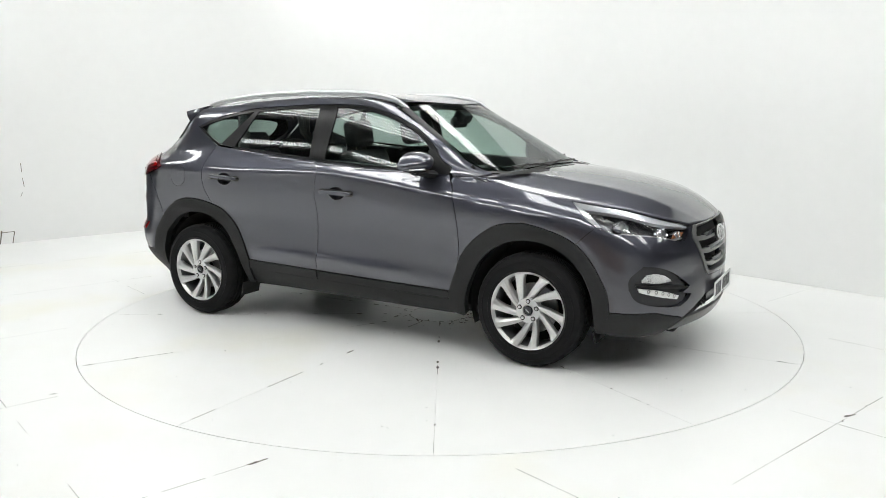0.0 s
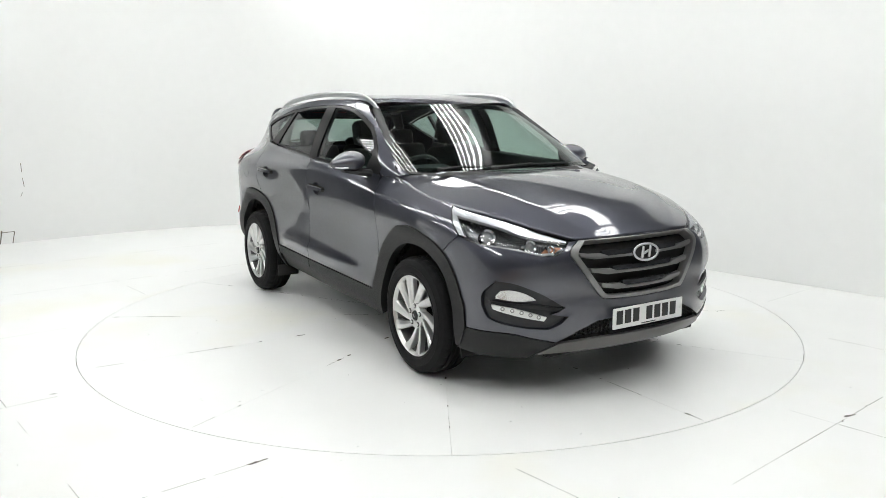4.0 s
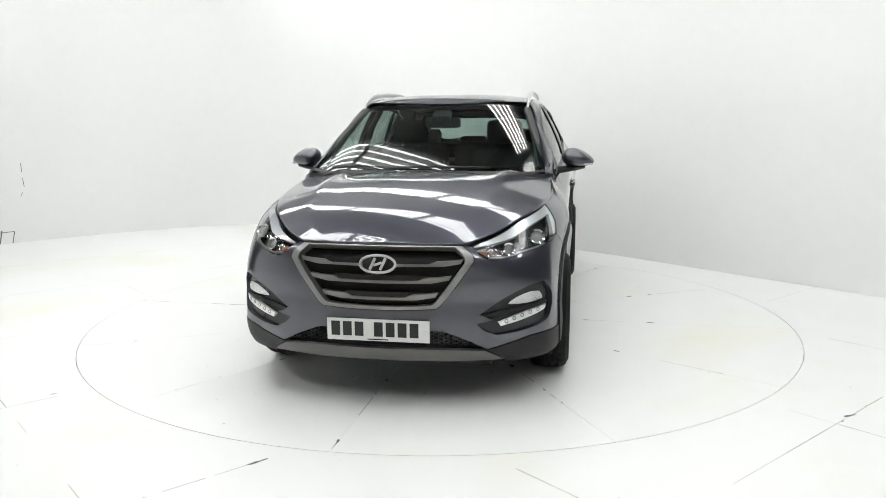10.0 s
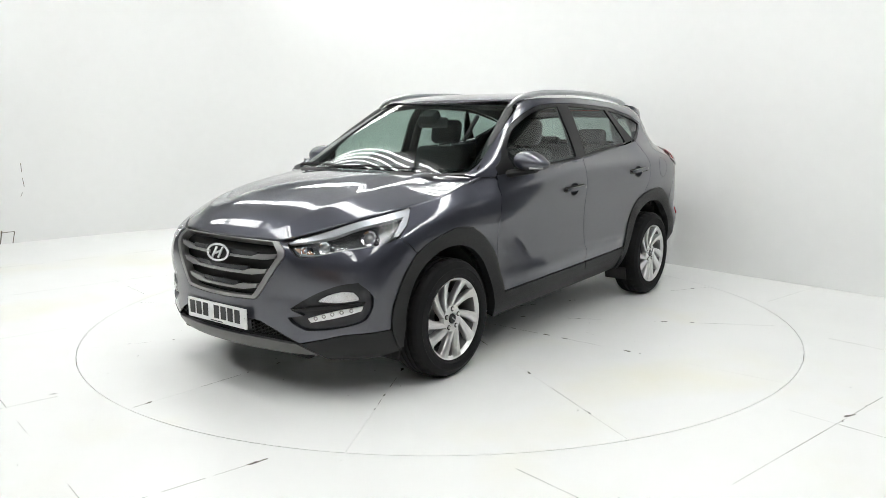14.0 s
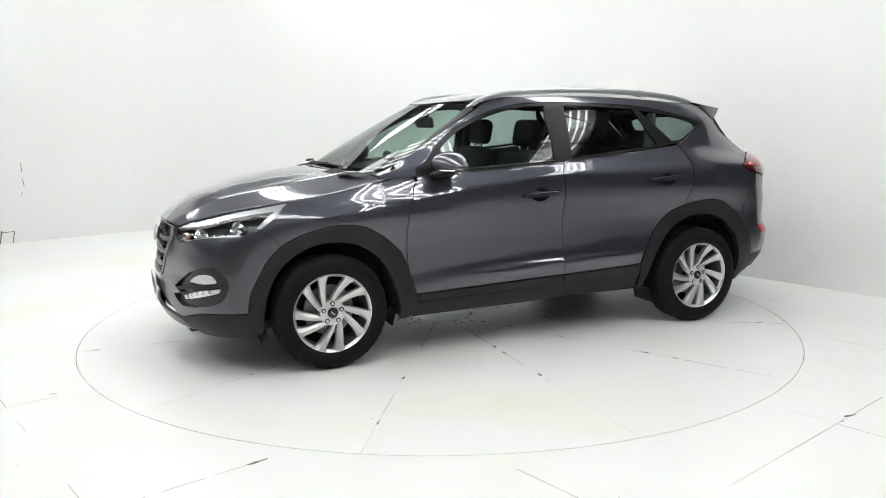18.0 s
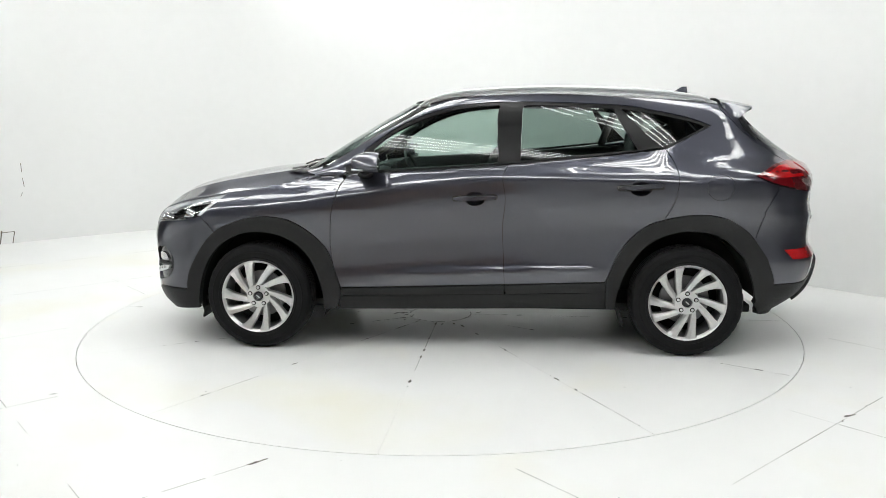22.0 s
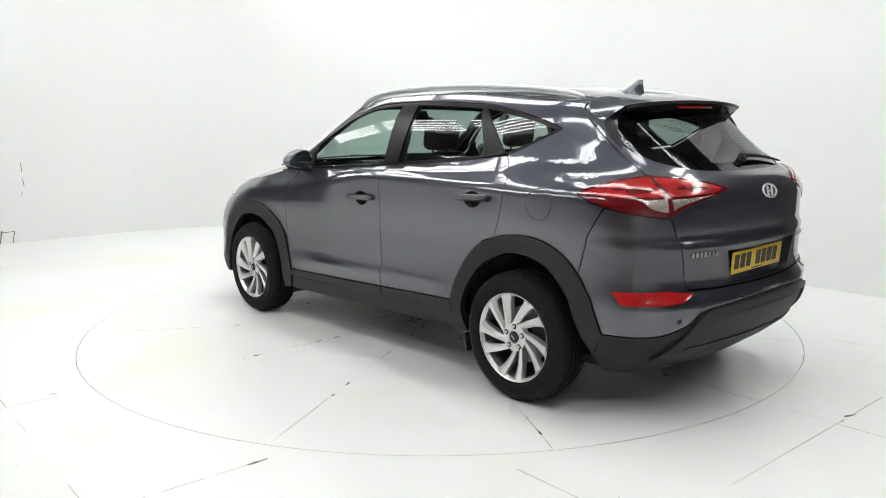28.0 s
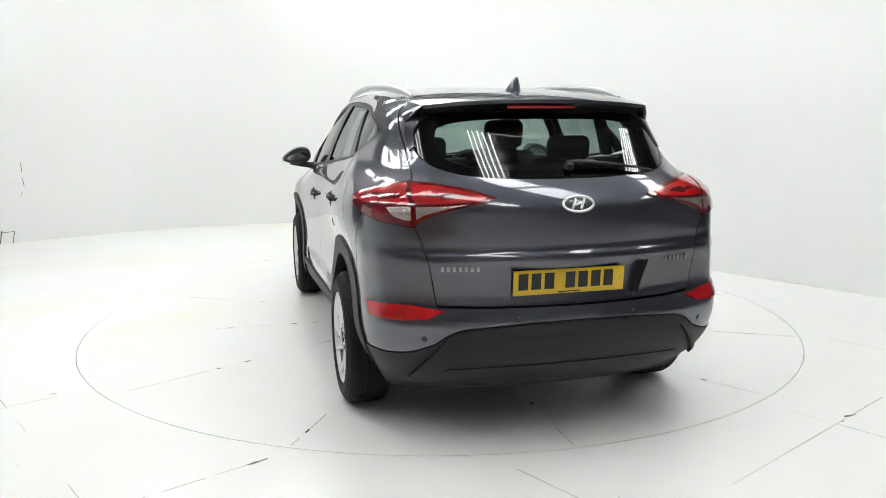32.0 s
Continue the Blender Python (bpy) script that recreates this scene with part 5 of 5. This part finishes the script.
spoiler = mesh_part("spoiler", P + [q for q in under_rows[0]], grid_faces(14, 31), PAINT, car, "body-coloured roof spoiler")
mesh_part("spoiler_underside", [q for r in under_rows for q in r], grid_faces(3, 31), LAMP_BLACK, spoiler, "black spoiler underside")
part("brake_light", box(0.020, 0.34, 0.012, pose(-1.783, 0, 1.505, 0, -20, 0), 0.004), RED_LENS, spoiler, "red high brake light")
side_low = spline(on((-1.538, 1.528), (-1.585, 1.475), ("r", 0.622, 1.435)), 6)
low_pts = [skin(a, z) + skin_normal(a, z) * 0.003 for a, z in side_low]
top_pts = [np.array(r[-1]) for r in rows]
mids = [(p + q) / 2 + np.array((0, 0.006, 0)) for p, q in zip(top_pts, low_pts)]
shell = top_pts + mids + low_pts + [p - np.array((0, 0.014, 0)) for p in top_pts + mids + low_pts]
faces = grid_faces(3, 13) + [tuple(39 + i for i in f[::-1]) for f in grid_faces(3, 13)] + [(12, 25, 64, 51), (25, 38, 77, 64)]
both("spoiler_side", shell, faces, PAINT, spoiler)
corner = curve((-1.536, 1.530), (-1.564, 1.475), ("r", 0.643, 1.30)) + curve(("r", 0.637, 1.30), ("r", 0.600, 1.46), ("r", 0.56, 1.50))
both("hatch_corner", *patch(corner, off=-0.002, rim=0.02), PAINT, hatch)
fin = on(("r", 0.632, 1.305), ("r", 0.634, 1.38), ("r", 0.612, 1.45), ("r", 0.555, 1.49), ("r", 0.558, 1.455), ("r", 0.598, 1.385), ("r", 0.608, 1.325))
both("spoiler_fin", *patch(fin, off=0.006, rim=0.01), LAMP_BLACK, spoiler, "black fin beside the rear window")

# tail lamps
outer = curve(("r", 0.6725, 1.182), (-1.936, 1.184), (-1.826, 1.160), (-1.700, 1.107)) + curve((-1.700, 1.105), (-1.80, 1.066), (-1.924, 1.034), (-2.0, 1.018), ("r", 0.6845, 1.002))
inner = curve(("r", 0.6833, 1.004), ("r", 0.63, 1.042), ("r", 0.507, 1.080), ("r", 0.387, 1.105)) + curve(("r", 0.345, 1.122), ("r", 0.459, 1.155), ("r", 0.582, 1.175), ("r", 0.6715, 1.184))
for name, loop in (("tail_lamp", outer), ("hatch_lamp", inner)):
    lamps = both(name, *patch(loop, off=0.010, rim=0.022, gap=0.001), RED_DARK, label="red tail lamp with a clear segment")
    if name == "tail_lamp":
        glow_ = curve(("r", 0.684, 1.168), (-1.936, 1.170), (-1.84, 1.148), (-1.755, 1.112)) + curve((-1.765, 1.102), (-1.85, 1.092), (-1.95, 1.094), ("r", 0.694, 1.096))
        clear = curve((-1.985, 1.080), (-2.02, 1.083), ("r", 0.692, 1.086)) + curve(("r", 0.694, 1.030), ("r", 0.715, 1.032), (-2.02, 1.046))
    else:
        glow_ = curve(("r", 0.664, 1.170), ("r", 0.57, 1.161), ("r", 0.46, 1.142), ("r", 0.39, 1.123)) + curve(("r", 0.42, 1.108), ("r", 0.55, 1.099), ("r", 0.672, 1.096))
        clear = curve(("r", 0.674, 1.084), ("r", 0.58, 1.087), ("r", 0.47, 1.096)) + curve(("r", 0.53, 1.083), ("r", 0.63, 1.058), ("r", 0.674, 1.036))
    for k, lp in enumerate(lamps):
        v, f = patch(glow_, off=0.0125, rim=0.003, gap=0)
        mesh_part("red_lens", *(mirrored(v, f) if k else (v, f)), RED_LENS, lp, "bright red lens")
        v, f = patch(clear, off=0.0125, rim=0.004, gap=0)
        mesh_part("clear_lens", *(mirrored(v, f) if k else (v, f)), CLEAR_TAIL, lp, "clear reversing lens")
refl = on((-1.893, 0.668), ("r", 0.70, 0.672), ("r", 0.565, 0.648), ("r", 0.648, 0.614), ("r", 0.749, 0.606), (-1.945, 0.607))
both("reflector", *patch(refl, off=0.006, rim=0.012), RED_LENS, label="red bumper reflector")
number_plate(facing(("r", 0.018, 0.752), -0.038), PLATE_Y, "yellow number plate with plain black bars")
m = facing(("r", 0.0, 1.090), 0.010)
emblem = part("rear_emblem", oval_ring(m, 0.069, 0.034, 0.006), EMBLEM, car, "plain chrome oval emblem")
for k in (-0.020, 0.020):
    part("emblem_bar", box(0.012, 0.052, 0.008, m @ pose(k, 0, 0, 0, 0, -24), 0.003), EMBLEM, emblem)
part("emblem_link", box(0.034, 0.010, 0.008, m @ pose(0, 0, 0, 0, 0, 20), 0.002), EMBLEM, emblem)
for y0, n, dy, h in ((0.435, 7, 0.024, 0.022), (-0.45, 6, -0.024, 0.022)):
    badge = part("badge", box(0.012, h, 0.004, facing(("r", y0, 0.828), 0.004), 0.001), SATIN, car, "row of plain chrome bars")
    for i in range(1, n):
        part("badge_bar", box(0.014, h, 0.004, facing(("r", y0 + dy * i, 0.828), 0.004), 0.001), SATIN, badge)
w = part("rear_wiper", rod([at(("r", -0.02 - 0.06 * k, 1.243 - 0.0008 * k * k), 0.022 - 0.001 * k) for k in range(8)], 0.012, flat=0.7, radii=[0.012, 0.016, 0.015, 0.013, 0.011, 0.009, 0.008, 0.006]), SEAL, hatch, "black rear wiper")
part("wiper_pivot", disc(facing(("r", -0.03, 1.236), 0.0), [(0.0, 0.03), (0.018, 0.026), (0.024, 0)], 14), SEAL, car)
for y, z in ((0.66, 0.530), (0.27, 0.612), (-0.27, 0.612), (-0.66, 0.530)):
    part("parking_sensor", disc(facing(("r", y, z), 0.0), [(0.0, 0.003), (0.009, 0.003), (0.011, 0.0015), (0.013, 0.0)], 14), LAMP_BLACK, car, "round parking sensor")
half = curve(("r", 0.0, 0.592), ("r", 0.3, 0.583), ("r", 0.50, 0.566), ("r", 0.555, 0.545)) + curve(("r", 0.56, 0.54), ("r", 0.62, 0.46), ("r", 0.70, 0.34)) + curve(("r", 0.685, 0.335), ("r", 0.60, 0.45), ("r", 0.53, 0.522)) + curve(("r", 0.50, 0.532), ("r", 0.3, 0.545), ("r", 0.0, 0.552))
mesh_part("skirt_lip", *patch(half + other_rear(half), off=0.020, rim=0.022, gap=0), CLADDING, car, "black raised lip of the skirt")
# Raised dark strip: the shade in the skirt's groove is put into its colour.
half = curve(("r", 0.0, 0.548), ("r", 0.3, 0.541), ("r", 0.50, 0.528)) + curve(("r", 0.52, 0.515), ("r", 0.3, 0.522), ("r", 0.0, 0.528))
mesh_part("skirt_band", *patch(half + other_rear(half), off=0.0065, rim=0.002, gap=0), SEAL, car, "dark groove in the skirt")
half = curve(("r", 0.0, 0.40), ("r", 0.3, 0.395), ("r", 0.55, 0.385)) + curve(("r", 0.57, 0.365), ("r", 0.3, 0.372), ("r", 0.0, 0.376))
mesh_part("skirt_band", *patch(half + other_rear(half), off=0.009, rim=0.006, gap=0), CLADDING, car, "ridge across the skirt")
for s in (1, -1):
    part("mud_deflector", box(0.014, 0.18, 0.10, pose(-0.945, s * 0.78, 0.225, 0, 14, 0), 0.004), SEAL, car, "black mud deflector")
    part("mud_deflector", box(0.014, 0.16, 0.07, pose(1.72, s * 0.76, 0.215, 0, -14, 0), 0.004), SEAL, car, "black mud deflector")

# ---- cabin ----
def cushion(sx, sy, sz, m, bevel, name, mat, parent, label=""):
    return part(name, box(sx, sy, sz, m, bevel, seg=3), mat, parent, label)


for s in (1, -1):
    seat = cushion(0.50, 0.50, 0.16, pose(0.20, s * 0.37, 0.62, 0, -6, 0), 0.05, "front_seat", CLOTH, car, "dark cloth front seat")
    cushion(0.14, 0.50, 0.62, pose(-0.12, s * 0.37, 0.93, 0, -14, 0), 0.06, "seat_back", CLOTH, seat)
    cushion(0.10, 0.27, 0.19, pose(-0.225, s * 0.37, 1.345, 0, -10, 0), 0.045, "headrest", CLOTH, seat)
    for k in (-0.06, 0.06):
        part("headrest_post", rod([(-0.20, s * 0.37 + k, 1.20), (-0.215, s * 0.37 + k, 1.30)], 0.007, sides=6), CHROME, seat)
bench = cushion(0.48, 1.24, 0.16, pose(-0.72, 0, 0.64, 0, -5, 0), 0.05, "rear_bench", CLOTH, car, "dark cloth rear bench")
for y in (0.40, -0.18, -0.50):
    cushion(0.13, 0.80 if y > 0 else 0.40, 0.62, pose(-1.05, 0.24 if y > 0 else -0.42, 0.93, 0, -18, 0), 0.05, "bench_back", CLOTH, bench) if y != -0.18 else None
for y in (0.42, 0.0, -0.42):
    cushion(0.09, 0.25, 0.14 if y else 0.08, pose(-1.165, y, 1.285 if y else 1.25, 0, -12, 0), 0.04, "headrest", CLOTH, bench)
part("parcel_shelf", box(0.72, 1.20, 0.02, pose(-1.56, 0, 1.05), 0.008), TRIM_IN, car, "black load cover")
dash = part("dashboard", box(0.42, 1.42, 0.24, pose(0.82, 0, 0.965, 0, 8, 0), 0.07, seg=3), TRIM_IN, car, "dark dashboard")
part("instrument_hood", box(0.22, 0.36, 0.08, pose(0.66, -0.37, 1.095, 0, 10, 0), 0.035), TRIM_IN, dash)
part("display", box(0.02, 0.22, 0.12, pose(0.60, 0.0, 1.06, 0, -15, 0), 0.008), GLOSS_BLACK, dash)
m = look((0.475, -0.37, 1.035), (0.40, -0.37, 1.07))
sw = part("steering_wheel", oval_ring(m, 0.182, 0.182, 0.016), TRIM_IN, car, "black steering wheel")
part("wheel_boss", box(0.14, 0.10, 0.04, m, 0.02), TRIM_IN, sw)
for a in (0, 180, 270):
    part("wheel_spoke", box(0.13, 0.03, 0.015, m @ pose(0, 0, 0, 0, 0, a) @ pose(0.11, 0, 0), 0.005), TRIM_IN, sw)
rv = part("rear_view_mirror", box(0.035, 0.25, 0.075, pose(0.395, 0.0, 1.422, 0, 8, 4), 0.018, seg=3), TRIM_IN, car, "black rear-view mirror")
part("sensor_box", box(0.10, 0.13, 0.07, pose(0.43, 0.0, 1.462, 0, 30, 0), 0.02), TRIM_IN, rv)
rows = []
for x in np.linspace(0.24, -1.52, 20):
    ye = float(half_width(x, roof_edge(x))) - 0.03
    rows.append([(x, v * ye, float(roof_edge(x)) - 0.035 + 0.03 * (1 - abs(v) ** 3)) for v in np.linspace(-1, 1, 15)])
mesh_part("headlining", [q for r in rows for q in r], grid_faces(20, 15, True), TRIM_PALE, car, "grey headlining")
for s in (1, -1):
    part("pillar_trim", rod([(-0.27, s * 0.77, 1.17), (-0.27, s * 0.70, 1.38), (-0.28, s * 0.62, 1.53)], 0.045, flat=0.5), TRIM_IN, car, "dark pillar trim")
    part("pillar_trim", rod([(-0.97, s * 0.76, 1.24), (-1.05, s * 0.66, 1.47)], 0.04, flat=0.5), TRIM_IN, car, "dark pillar trim")
    part("pillar_trim", rod([(-1.45, s * 0.72, 1.15), (-1.55, s * 0.64, 1.33), (-1.50, s * 0.56, 1.50)], 0.06, flat=0.6), TRIM_IN, car, "dark pillar trim")
    part("pillar_trim", rod([(0.90, s * 0.72, 1.12), (0.60, s * 0.66, 1.33), (0.31, s * 0.585, 1.51)], 0.028, flat=0.8), TRIM_IN, car, "dark pillar trim")
    part("door_card", box(1.9, 0.05, 0.14, pose(-0.2, s * 0.765, 1.11, 0, 3.2, 0), 0.02), TRIM_IN, car, "dark door top trim")



# ---- what moves ----
TURN = ((0, -60.18), (4, -32.06), (8, -3.76), (12, 24.64), (16, 53.05), (20, 81.38), (24, 109.55), (28, 137.44), (32, 164.99))


def motions():
    walk(turntable, [(t, pose(0, 0, 0, 0, 0, -a)) for t, a in TURN])
    walk(car, [(t, pose(0, 0, 0, 0, 0, -90 - a) @ pose(-0.260, 0.0525, 0)) for t, a in TURN])


motions()
